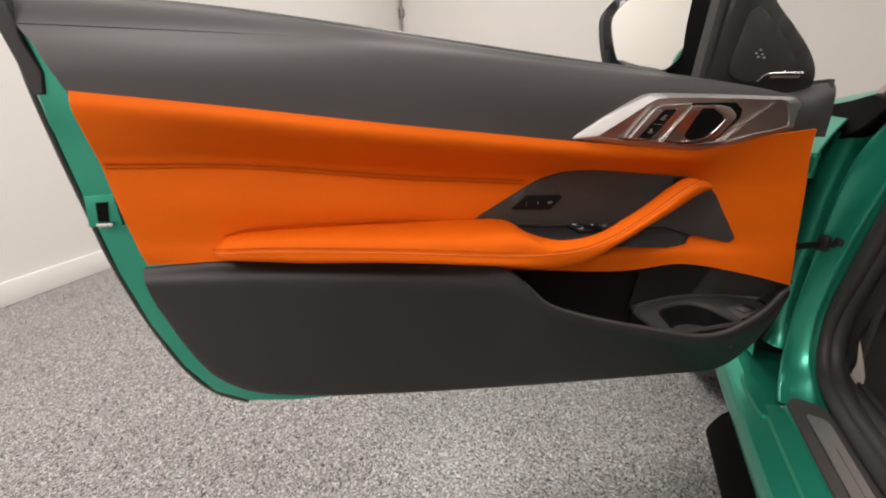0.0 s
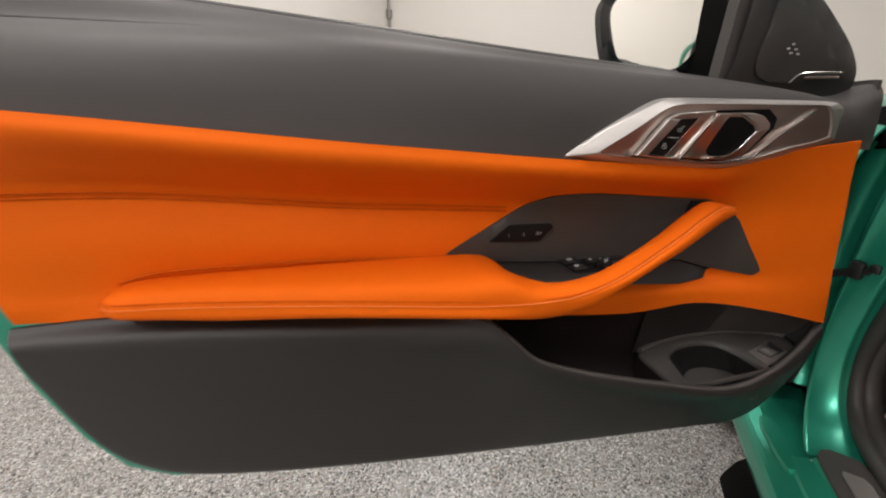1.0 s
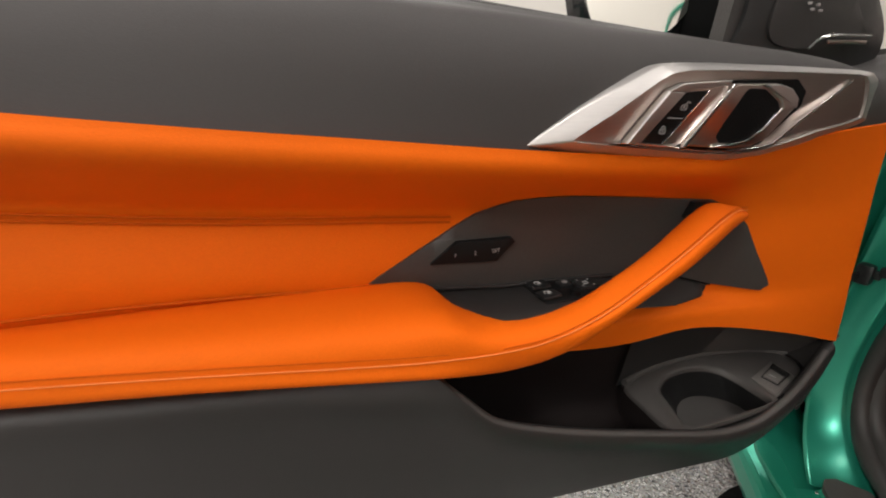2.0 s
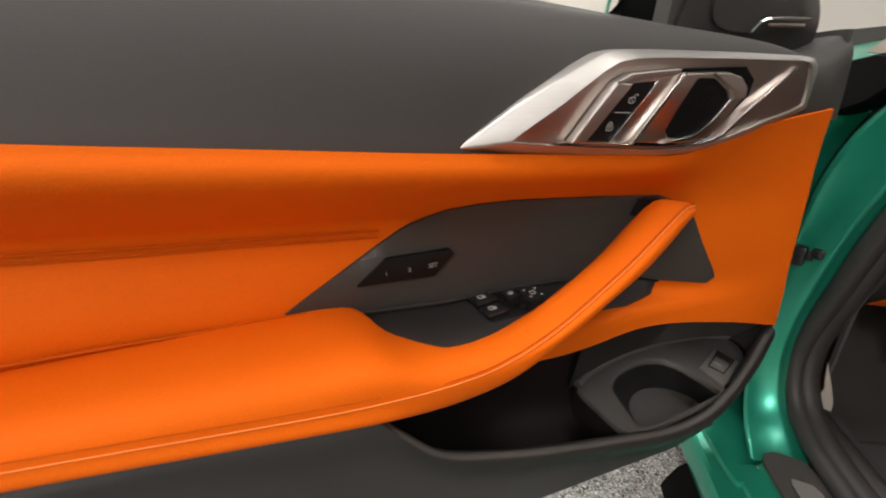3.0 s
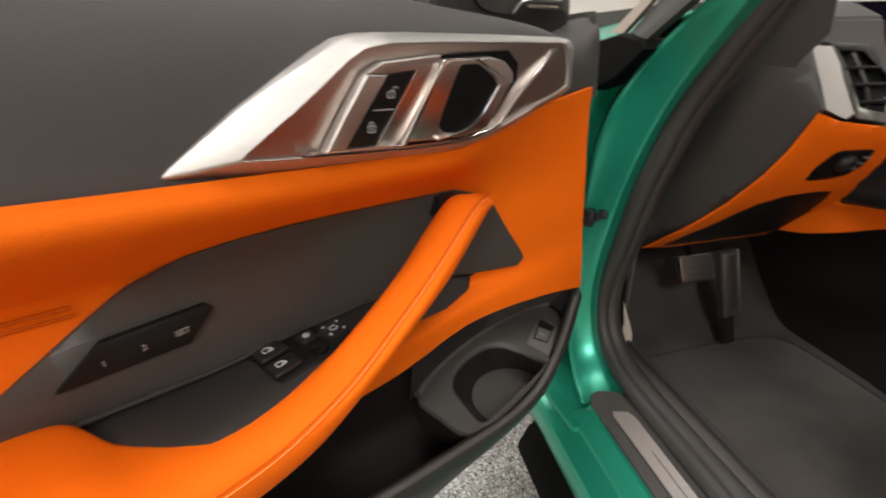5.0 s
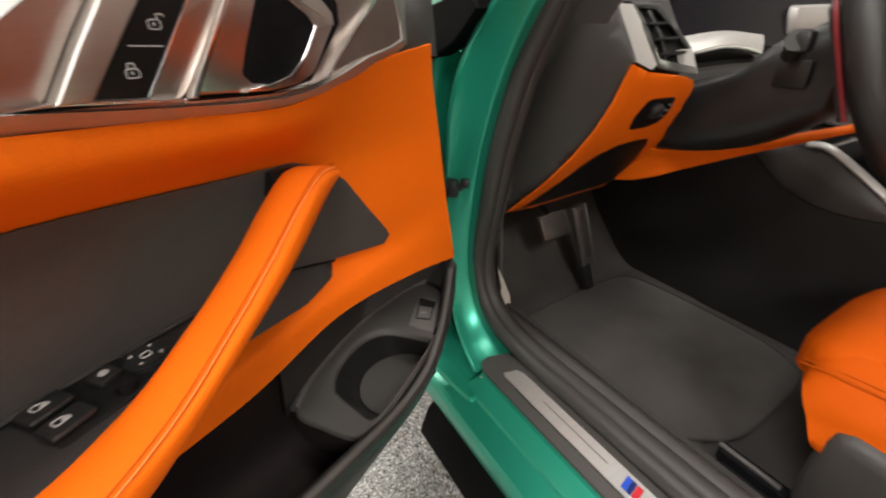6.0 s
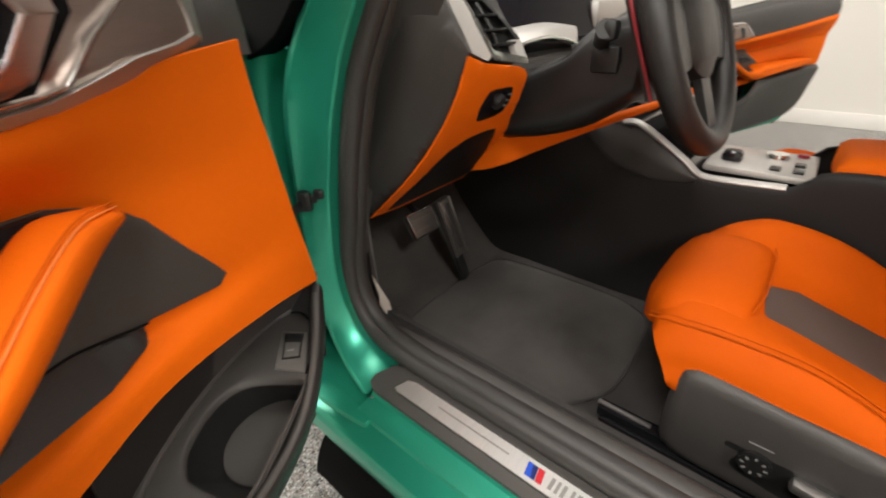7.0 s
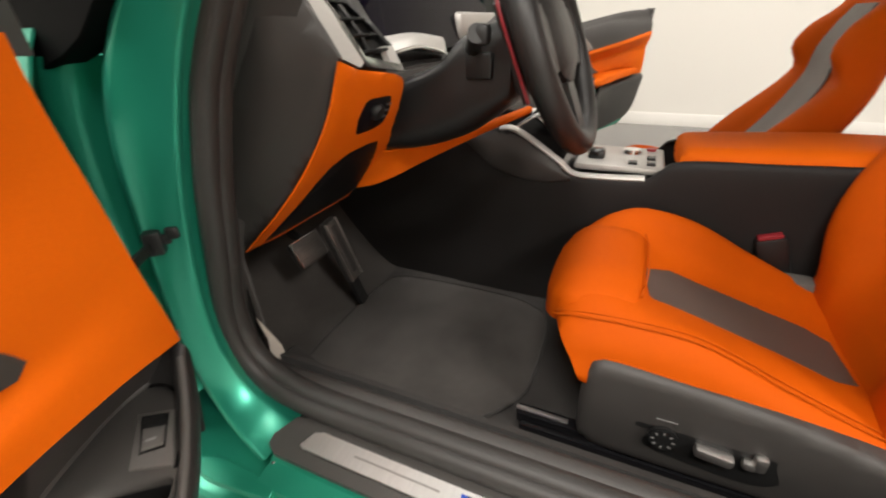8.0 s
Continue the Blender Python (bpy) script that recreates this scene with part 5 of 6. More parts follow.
TYRE = [(0.13, 0.22), (0.128, 0.27), (0.118, 0.312), (0.095, 0.332), (0.04, 0.338), (-0.04, 0.338), (-0.095, 0.332), (-0.118, 0.312), (-0.128, 0.27), (-0.13, 0.22)]
for wx in (0.505, 2.115):
    turn = [[(wx + w, 1.53 + r * math.cos(a), 0.338 + r * math.sin(a)) for w, r in TYRE] for a in np.linspace(0, 2 * math.pi, 61)]
    bm = grid_mesh(turn)
    bmesh.ops.remove_doubles(bm, verts=bm.verts, dist=1e-5)
    bmesh.ops.recalc_face_normals(bm, faces=bm.faces)
    tyre = part("wheel", bm, RUBBER, car, "black front tyre on a dark rim")
    part("rim", disc(0.225, 0.225, 0.22, pose(wx, 1.53, 0.338, 0, 90, 0), 48, 0.01), SWITCH, tyre)
part("underbody", rbox((0.42, -1.2, 0.13), (2.2, 2.2, 0.19), 0.01), DARK, car)
# Unseen roof and pillars, added to shade the cabin and darken reflections.
part("roof", loft([[(0.66, 0.42, 1.30), (0.64, 0.0, 1.36), (0.66, -0.5, 1.36), (0.72, -1.1, 1.28)], [(0.78, 0.50, 1.35), (0.78, 0.0, 1.41), (0.78, -0.5, 1.41), (0.80, -1.15, 1.32)], [(1.31, 0.56, 1.38), (1.31, 0.0, 1.44), (1.31, -0.5, 1.44), (1.31, -1.2, 1.34)], [(1.84, 0.50, 1.35), (1.84, 0.0, 1.41), (1.84, -0.5, 1.41), (1.82, -1.15, 1.32)], [(1.96, 0.42, 1.30), (1.98, 0.0, 1.36), (1.96, -0.5, 1.36), (1.90, -1.1, 1.28)]], 24, 5, 0.02), HEADLINER, car, "unseen dark lined car roof that shades the cabin", 60)
for k, s in ((0.0, 1), (2.62, -1)):
    part("roof_pillar", tube([(k + s * 0.50, 0.84, 1.10), (k + s * 0.57, 0.66, 1.22), (k + s * 0.66, 0.42, 1.31)], 0.022, 14, 8), GREEN, car)
    part("roof_pillar", tube([(k + s * 0.50, -1.22, 0.34), (k + s * 0.54, -1.24, 0.95), (k + s * 0.74, -1.08, 1.29)], 0.04, 14, 8), GREEN, car)
part("far_rocker", extrude([(2.62 - x, z) for x, z in ROCKER], "y", -1.25, 1.12), GREEN, car, "", 25)
part("far_pillar", loft([xyz(2.12, PILLAR_IN), xyz(2.16, [(y + 0.02, z) for y, z in PILLAR_IN]), xyz(2.20, [(y + 0.045, z) for y, z in PILLAR_IN])], 40, 4, 0.003), GREEN, car, "", 60)

mat_ob = thing("floor_mat", "dark grey pile floor mat lying in the footwell", "floor mat", pose(0, 0, 0.2))
MAT_OUT = [(0.70, 0.70), (0.735, 0.645), (0.79, 0.605), (0.86, 0.59), (1.06, 0.60), (1.12, 0.65), (1.14, 0.76), (1.13, 1.02), (1.06, 1.085), (0.74, 1.085), (0.68, 1.05), (0.675, 0.98)]
part("mat_surface", relief([tuple(p) for p in closed_spline(MAT_OUT, 60)], lambda x, y: 0.006 + 0.0015 * math.sin(9 * x + 5 * y), 0.008, 0.05, 0.004, swap=lambda u, v, w: (u, v, w)), MAT_CLOTH, mat_ob)
ring = [(p[0], p[1], 0.006) for p in closed_spline(MAT_OUT, 60)]
part("binding", tube(ring + ring[:1], 0.0035, 90, 8, caps=False), CARPET, mat_ob)

# Pedals.
brake = thing("brake_pedal", "metal-faced brake pedal on a black arm", "pedal", pose(0.815, 1.105, 0.440, -29, 0, 0))
part("pad", rbox((-0.045, -0.008, -0.032), (0.045, 0.006, 0.032), 0.006), RUBBER, brake)
part("metal_face", rbox((-0.041, -0.011, -0.028), (0.041, -0.007, 0.030), 0.004), PEDAL_FACE, brake)
part("metal_edge", join(rbox((-0.0455, -0.012, -0.030), (-0.0425, -0.004, 0.031), 0.001), rbox((-0.044, -0.012, 0.029), (0.043, -0.004, 0.032), 0.001)), BRIGHT, brake)
for k in range(3):
    part("rubber_stud", rbox((-0.034, -0.0135, -0.019 + 0.015 * k), (0.034, -0.0105, -0.012 + 0.015 * k), 0.0015), PEDAL_FACE, brake)
part("arm", tube([(0.02, 0.0, -0.02), (0.02, 0.05, 0.08), (0.02, 0.09, 0.30)], 0.011, 20, 8), SWITCH, brake)
gas = thing("accelerator_pedal", "long metal-faced accelerator pedal hinged at the floor", "pedal", pose(0.922, 1.10, 0.388, -14, -8, 0))
part("pad", rbox((-0.024, -0.006, -0.09), (0.024, 0.012, 0.085), 0.006), RUBBER, gas)
part("metal_face", rbox((-0.019, -0.010, -0.085), (0.019, -0.005, 0.080), 0.004), PEDAL_FACE, gas)
part("rubber_insert", rbox((-0.008, -0.0125, -0.065), (0.008, -0.009, 0.07), 0.003), RUBBER, gas)
part("foot", rbox((-0.015, 0.002, -0.168), (0.015, 0.018, -0.080), 0.005), SWITCH, gas)
part("metal_edge", join(rbox((-0.0215, -0.012, -0.085), (-0.0185, -0.004, 0.082), 0.001), rbox((0.0185, -0.012, -0.085), (0.0215, -0.004, 0.082), 0.001)), SATIN, gas)

# ---- dashboard ----
dash = thing("dashboard", "black dashboard with an orange leather knee panel and metal vent", "dashboard", pose(0, 0, 0))
KNEE = [(0.802, 0.846), (0.8225, 0.794), (0.845, 0.755), (0.882, 0.7055), (0.925, 0.6585), (0.957, 0.627), (0.984, 0.603), (1.041, 0.551)]


def knee_y(z):
    k = sorted((b, a) for a, b in KNEE)
    return float(np.interp(z, [a for a, _ in k], [b for _, b in k]))


DASH_END = [(0.845, 0.846), (0.856, 0.790), (0.897, 0.722), (0.968, 0.640), (1.078, 0.556), (1.2, 0.60), (1.36, 0.7), (1.36, 0.97), (1.10, 0.975), (0.95, 0.965), (0.905, 0.945), (0.895, 0.92)]
DASH_MID = [(0.96, 0.815), (0.93, 0.80), (0.915, 0.74), (0.975, 0.660), (1.07, 0.620), (1.2, 0.62), (1.36, 0.7), (1.36, 0.97), (1.10, 0.975), (1.06, 0.965), (1.05, 0.82)]
part("dash_body", extrude(DASH_END, "x", 0.624, 0.80, 0.004), BELT, dash, "black soft dashboard body", 30)
part("dash_middle", extrude(DASH_MID, "x", 0.80, 1.98, 0.004), BELT, dash, "", 30)
part("end_cap", relief([(0.809, 0.848), (0.829, 0.796), (0.851, 0.757), (0.888, 0.707), (0.931, 0.660), (0.963, 0.628), (0.990, 0.604), (1.046, 0.553), (1.10, 0.60), (1.12, 0.75), (1.05, 0.90), (0.96, 0.975), (0.88, 0.95), (0.845, 0.912)], lambda y, z: -0.614 + 0.030 * min(1.0, max(0.0, (y - knee_y(z) - 0.012) / 0.07)) ** 1.5, 0.012, 0.02, 0.006, swap=lambda u, v, w: (-w, u, v)), CABIN_PLASTIC, dash, "black plastic end cap of the dashboard", 50)
KNEE_OUT = [(0.607, 0.552), (0.607, 0.60), (0.607, 0.66), (0.607, 0.73), (0.607, 0.80), (0.607, 0.8455), (0.648, 0.833), (0.745, 0.819), (0.772, 0.8115), (0.784, 0.803), (0.790, 0.790), (0.804, 0.7527), (0.823, 0.72), (0.860, 0.682), (0.897, 0.648), (0.905, 0.60), (0.900, 0.547), (0.785, 0.5475), (0.68, 0.546)]
knee = part("knee_panel", relief(KNEE_OUT, lambda x, z: -knee_y(z) + 0.006, 0.006, 0.012, 0.0035, swap=lambda u, v, w: (u, -w, v)), ORANGE_TRIM, dash, "orange leather knee panel", 50)
part("knee_strip", loft([
    [(0.845, 0.910, 0.676), (0.87, 0.902, 0.670), (0.91, 0.886, 0.669), (0.97, 0.850, 0.678), (1.06, 0.785, 0.688), (1.15, 0.705, 0.712)],
    [(0.855, 0.934, 0.652), (0.88, 0.918, 0.647), (0.915, 0.890, 0.650), (0.97, 0.848, 0.665), (1.06, 0.778, 0.681), (1.15, 0.698, 0.708)],
    [(0.870, 0.992, 0.585), (0.885, 0.955, 0.592), (0.905, 0.915, 0.608), (0.94, 0.880, 0.626), (1.04, 0.800, 0.662), (1.15, 0.706, 0.700)],
], 50, 5, 0.004), ORANGE_TRIM, dash, "", 60)
sw = part("light_switch", relief([tuple(p) for p in rounded_outline([(0.690, 0.7405), (0.677, 0.764), (0.682, 0.788), (0.692, 0.7915), (0.750, 0.789), (0.763, 0.766), (0.760, 0.7445), (0.738, 0.7395)], 0.25)], lambda x, z: -knee_y(z) + 0.009, 0.01, 0.02, 0.003, swap=lambda u, v, w: (u, -w, v)), PIANO, knee, "black light switch panel")
part("dial", disc(0.013, 0.012, 0.012, Matrix.Translation((0.718, knee_y(0.770) - 0.010, 0.770)) @ pose(0, 0, 0, 117), 30, 0.002), SWITCH, sw)
for k in range(3):
    part("marking", rbox((0.742, knee_y(0.76 + 0.009 * k) - 0.0105, 0.758 + 0.009 * k), (0.750, knee_y(0.76 + 0.009 * k) - 0.007, 0.7595 + 0.009 * k), 0), FAINT_MARK, sw)
part("fuse_cover", relief([(0.640, 0.558), (0.645, 0.62), (0.654, 0.67), (0.668, 0.695), (0.70, 0.7095), (0.75, 0.712), (0.783, 0.709), (0.803, 0.692), (0.838, 0.645), (0.880, 0.592), (0.895, 0.566), (0.870, 0.5550), (0.785, 0.5560), (0.69, 0.554)], lambda x, z: -knee_y(z) + 0.009, 0.008, 0.016, 0.003, swap=lambda u, v, w: (u, -w, v)), MATT_BLACK, knee, "black perforated speaker cover")


def vent_y(z):
    return 0.822 + 0.52 * (z - 0.825)


def vplate(name, outline, lift, thick, material, owner, label="", edge=0.0025):
    return part(name, relief(outline, lambda x, z: -vent_y(z) + (lift(x) if callable(lift) else lift), thick, 0.03, edge, swap=lambda u, v, w: (u, -w, v)), material, owner, label)


vent = vplate("air_vent", [(0.652, 0.911), (0.712, 0.908), (0.743, 0.880), (0.764, 0.853), (0.768, 0.826), (0.682, 0.836), (0.666, 0.87)], 0.004, 0.05, MATT_BLACK, dash, "side air vent in a satin metal frame")
vplate("frame_side", [(0.620, 0.915), (0.656, 0.914), (0.669, 0.893), (0.683, 0.838), (0.667, 0.8335), (0.632, 0.846), (0.626, 0.88)], lambda x: 0.024 - 0.16 * (x - 0.62), 0.03, SILVER, vent, "pale silver side of the vent frame")
vplate("frame_edge", [(0.655, 0.914), (0.665, 0.913), (0.677, 0.893), (0.690, 0.845), (0.768, 0.830), (0.769, 0.8205), (0.682, 0.8335), (0.669, 0.88)], 0.016, 0.012, BRIGHT, vent, "bright inner edge of the vent frame", 0.002)
vplate("frame_corner", [(0.7465, 0.853), (0.772, 0.854), (0.7705, 0.8210), (0.747, 0.8260)], 0.015, 0.014, SILVER, vent, "", 0.002)
vplate("frame_back", [(0.662, 0.918), (0.722, 0.914), (0.752, 0.884), (0.776, 0.853), (0.766, 0.853), (0.743, 0.880), (0.712, 0.907), (0.662, 0.910)], 0.012, 0.014, SWITCH, vent, "", 0.002)
for k in range(3):
    z0 = 0.850 + 0.019 * k
    part("slat", rbox((0.690 - 0.0065 * k, -0.004, -0.002), (0.752 - 0.011 * k, 0.020, 0.002), 0.0015, m=Matrix.Translation((0, vent_y(z0) - 0.012, z0)) @ pose(0, 0, 0, -20)), MATT_BLACK, vent)
part("slat", tube([(0.715, vent_y(0.85) - 0.008, 0.842), (0.708, vent_y(0.87) - 0.010, 0.87), (0.695, vent_y(0.905) - 0.009, 0.905)], 0.003, 14, 8), SWITCH, vent)

# Ledge whose pale silver also paints the white reflection below the display.
part("display_ledge", loft([[(0.90, 0.985, 0.852), (1.0, 0.980, 0.862), (1.12, 0.975, 0.868), (1.27, 0.970, 0.858)], [(0.905, 0.955, 0.842), (1.0, 0.952, 0.852), (1.10, 0.950, 0.856), (1.25, 0.950, 0.842)], [(0.915, 0.935, 0.826), (1.0, 0.930, 0.8365), (1.07, 0.930, 0.8385), (1.215, 0.930, 0.815)]], 24, 4, 0.004), SILVER, dash, "satin ledge under the display, pale for the white reflection there", 60)
part("ledge_edge", tube([(0.905, 0.940, 0.815), (0.93, 0.932, 0.827), (1.0, 0.928, 0.8365), (1.065, 0.928, 0.8385), (1.15, 0.928, 0.829), (1.215, 0.928, 0.813), (1.225, 0.94, 0.80)], 0.0035, 50, 8), BRIGHT, dash, "bright rim of the display hood")
part("decor_strip", rbox((1.36, 0.945, 0.838), (1.965, 1.06, 0.908), 0.016), SILVER, dash, "pale satin decor strip along the dashboard")
part("glove_box", rbox((1.46, 0.86, 0.40), (1.99, 1.10, 0.80), 0.02), CABIN_PLASTIC, dash)
part("instrument_display", loft([[(0.86, 1.00, 0.835), (1.06, 0.975, 0.825), (1.35, 0.965, 0.825), (1.60, 0.955, 0.83)], [(0.855, 1.03, 0.965), (1.06, 1.005, 0.97), (1.35, 0.995, 0.97), (1.60, 0.985, 0.965)]], 30, 3, 0.012), SCREEN, dash, "dark curved instrument display, switched off", 50)
part("display_shroud", loft([[(0.90, 0.945, 0.826), (1.0, 0.936, 0.834), (1.07, 0.936, 0.836), (1.21, 0.940, 0.812)], [(0.89, 0.955, 0.800), (1.0, 0.955, 0.800), (1.07, 0.955, 0.80), (1.22, 0.955, 0.795)], [(0.88, 0.915, 0.760), (1.0, 0.915, 0.76), (1.07, 0.915, 0.76), (1.23, 0.915, 0.76)]], 30, 5, 0.003), PIANO, dash, "gloss black hollow under the display", 60)
part("column_cover", loft([[(0.86, 0.96, 0.665), (0.868, 0.85, 0.680), (0.875, 0.76, 0.710), (0.885, 0.675, 0.765)], [(0.850, 0.96, 0.73), (0.857, 0.85, 0.757), (0.866, 0.76, 0.80), (0.878, 0.675, 0.83)], [(0.872, 0.96, 0.765), (0.876, 0.865, 0.795), (0.880, 0.795, 0.823), (0.884, 0.765, 0.856), (0.892, 0.69, 0.886)], [(1.02, 0.96, 0.765), (1.015, 0.865, 0.795), (1.01, 0.795, 0.823), (1.01, 0.765, 0.856), (1.005, 0.69, 0.886)], [(1.045, 0.96, 0.73), (1.035, 0.85, 0.757), (1.03, 0.76, 0.80), (1.02, 0.675, 0.83)], [(1.03, 0.96, 0.665), (1.02, 0.85, 0.680), (1.015, 0.76, 0.710), (1.005, 0.675, 0.765)]], 24, 5, closed=True, caps=True), SWITCH, dash, "black plastic steering column cover", 70)
part("stalk", join(tube([(0.87, 0.735, 0.845), (0.82, 0.715, 0.855), (0.775, 0.695, 0.868)], [0.013, 0.011, 0.013], 16, 12), rbox((0.775, 0.68, 0.852), (0.80, 0.71, 0.88), 0.008)), SWITCH, dash, "black indicator stalk")
part("column_key", rbox((0.858, 0.70, 0.80), (0.872, 0.745, 0.84), 0.005), SWITCH, dash)

# ---- steering wheel ----
WHEEL_AT = Matrix.Translation((0.95, 0.622, 0.858)) @ pose(0, 0, 0, 90 - 21, 0, 0)
wheel = thing("steering_wheel", "black leather steering wheel with red-edged shift paddles", "steering wheel", WHEEL_AT)
circle = [(0.1755 * math.cos(a), 0.1755 * math.sin(a) * 0.985, 0.0) for a in np.linspace(0, 2 * math.pi, 33)]
part("rim", tube(circle, 0.0215, 96, 18, up=(0, 0, 1), caps=False, flat=0.95), WHEEL_LEATHER, wheel, "thick black leather rim")
part("hub", relief([tuple(p) for p in closed_spline([(0.09, 0.02), (0.075, 0.065), (0.0, 0.08), (-0.075, 0.065), (-0.09, 0.02), (-0.07, -0.05), (0.0, -0.075), (0.07, -0.05)], 40)], lambda x, y: 0.022 - 1.2 * (x * x + y * y), 0.05, 0.03, 0.008, swap=lambda u, v, w: (u, v, w)), WHEEL_LEATHER, wheel, "black airbag cover")
for s in (-1, 1):
    part("spoke", relief([(s * 0.075, 0.045), (s * 0.166, 0.040), (s * 0.160, -0.060), (s * 0.075, -0.050)][::s], lambda x, y: 0.010, 0.018, 0.04, 0.004, swap=lambda u, v, w: (u, v, w)), SWITCH, wheel)
    pad = part("shift_paddle", relief([(s * 0.07, 0.05), (s * 0.13, 0.085), (s * 0.155, 0.06), (s * 0.148, -0.075), (s * 0.08, -0.06)][::s], lambda x, y: -0.034, 0.006, 0.04, 0.002, swap=lambda u, v, w: (u, v, w)), SWITCH, wheel)
    part("red_edge", tube([(s * 0.132, 0.086, -0.032), (s * 0.156, 0.062, -0.032), (s * 0.156, 0.0, -0.032), (s * 0.149, -0.076, -0.032)], 0.0028, 30, 8), DULL_RED, pad)
part("spoke", relief([(-0.028, -0.06), (0.028, -0.06), (0.022, -0.172), (-0.022, -0.172)], lambda x, y: 0.008, 0.016, 0.04, 0.004, swap=lambda u, v, w: (u, v, w)), SWITCH, wheel, "black lower spoke")
part("hub_back", disc(0.06, 0.085, 0.10, Matrix.Translation((0, 0, -0.06)), 40, 0.004), PLASTIC, wheel)

# ---- centre console ----
console = thing("centre_console", "black centre console with metal trim and orange padded armrest", "console", pose(0, 0, 0.19))


def cz(rows):
    return [(x, y, z - 0.19) for x, y, z in rows]


TOP = [(0.86, 0.66), (0.779, 0.651), (0.737, 0.647), (0.64, 0.587), (0.60, 0.557), (0.56, 0.5525), (0.44, 0.559), (0.416, 0.572), (0.375, 0.603), (0.2, 0.613), (0.0, 0.624), (-0.2, 0.632), (-0.6, 0.640)]
for name, side, dx in (("side_panel", 1.185, 1), ("side_panel", 1.435, -1)):
    part(name, loft([cz([(side + dx * 0.012, y, z) for y, z in TOP]), cz([(side, y, z - 0.012) for y, z in TOP]), cz([(side - dx * 0.004, y, z - 0.10 - 0.15 * max(0, z - 0.6)) for y, z in TOP]), cz([(side - dx * 0.012, y + 0.03 * (y > 0.5), 0.19) for y, z in TOP])], 60, 5, 0.004), CONSOLE_PLASTIC, console, "", 60)
part("front_panel", loft([cz([(1.192, y, z) for y, z in ((1.30, 0.66), (1.05, 0.66), (0.95, 0.655), (0.82, 0.645))]), cz([(1.184, y, 0.54) for y in (1.32, 1.1, 0.97, 0.83)]), cz([(1.177, y, 0.2) for y in (1.32, 1.1, 0.97, 0.84)])], 20, 4, 0.004), CONSOLE_PLASTIC, console, "", 60)
for side, dx in ((1.176, 1), (1.444, -1)):
    low = [(0.871, 0.6245), (0.84, 0.600), (0.795, 0.566), (0.745, 0.547), (0.692, 0.537), (0.635, 0.539), (0.60, 0.546)]
    high = [(0.875, 0.640), (0.83, 0.648), (0.779, 0.645), (0.737, 0.640), (0.69, 0.612), (0.64, 0.580), (0.60, 0.552)]
    part("console_cheek", loft([cz([(side + dx * 0.006, y, z) for y, z in high]), cz([(side - dx * 0.004, (a + c) / 2, (b + d) / 2 + 0.004) for (a, b), (c, d) in zip(high, low)]), cz([(side - dx * 0.002, y, z) for y, z in low]), cz([(side + dx * 0.006, y, z - 0.006) for y, z in low])], 40, 5, 0.002), CABIN_PLASTIC, console, "dark grey moulded cheek under the metal trim", 60)
part("console_top", loft([cz([(1.20, y, z - 0.012) for y, z in TOP[2:8]]), cz([(1.31, y, z - 0.010) for y, z in TOP[2:8]]), cz([(1.42, y, z - 0.012) for y, z in TOP[2:8]])], 40, 4, 0.006), PIANO, console, "gloss black console top", 60)
for dx in (1.192, 1.428):
    part("metal_trim", tube(cz([(dx, y, z + 0.002) for y, z in TOP[1:7]]), 0.012, 50, 10, flat=0.6), SILVER, console, "pale satin metal trim along the console")
for dx in (1.207, 1.413):
    part("tray_frame", tube(cz([(dx, 0.752, 0.648), (dx, 0.725, 0.668), (dx, 0.700, 0.6835), (dx, 0.69, 0.681), (dx, 0.66, 0.661), (dx, 0.620, 0.634)]), 0.008, 40, 8, flat=0.6), BRIGHT, console, "bright frame of the storage tray")
part("tray_lid", rbox((1.21, 0.635, 0.455), (1.41, 0.70, 0.462), 0.002, m=Matrix.Translation((0, 0.70, 0.492)) @ pose(0, 0, 0, 33) @ Matrix.Translation((0, -0.70, -0.462))), PIANO, console)
part("storage_tray", rbox((1.215, 0.63, 0.375), (1.405, 0.76, 0.45), 0.01), DARK, console)
part("selector_panel", rbox((1.215, 0.40, 0.372), (1.405, 0.60, 0.388), 0.006), SILVER, console, "pale satin selector panel")
part("rotary_knob", disc(0.024, 0.022, 0.012, Matrix.Translation((1.345, 0.475, 0.392)), 36, 0.003), BRIGHT, console)
part("gear_selector", rbox((1.26, 0.535, 0.38), (1.30, 0.575, 0.410), 0.010), PIANO, console)
part("start_button", disc(0.012, 0.011, 0.008, Matrix.Translation((1.38, 0.43, 0.390)), 24, 0.001), DULL_RED, console)
for x, y in ((1.25, 0.47), (1.25, 0.43), (1.30, 0.43)):
    part("console_button", rbox((x - 0.014, y - 0.010, 0.386), (x + 0.014, y + 0.010, 0.393), 0.003), PIANO, console)
part("armrest_lid", relief([tuple(p) for p in closed_spline([(1.205, 0.345), (1.235, 0.374), (1.31, 0.382), (1.385, 0.374), (1.415, 0.345), (1.42, 0.0), (1.415, -0.35), (1.395, -0.37), (1.225, -0.37), (1.205, -0.35), (1.20, 0.0)], 60)], lambda x, y: 0.441 + 0.018 * min(1.0, (0.38 - y) / 0.3) - 0.6 * (x - 1.31) ** 2, 0.044, 0.02, 0.016, swap=lambda u, v, w: (u, v, w)), ORANGE, console, "padded orange leather armrest lid", 60)
buckle = thing("seat_belt_buckle", "black seat belt buckle with a red button", "seat belt buckle", pose(1.165, 0.166, 0.424, -20, 0, 0))
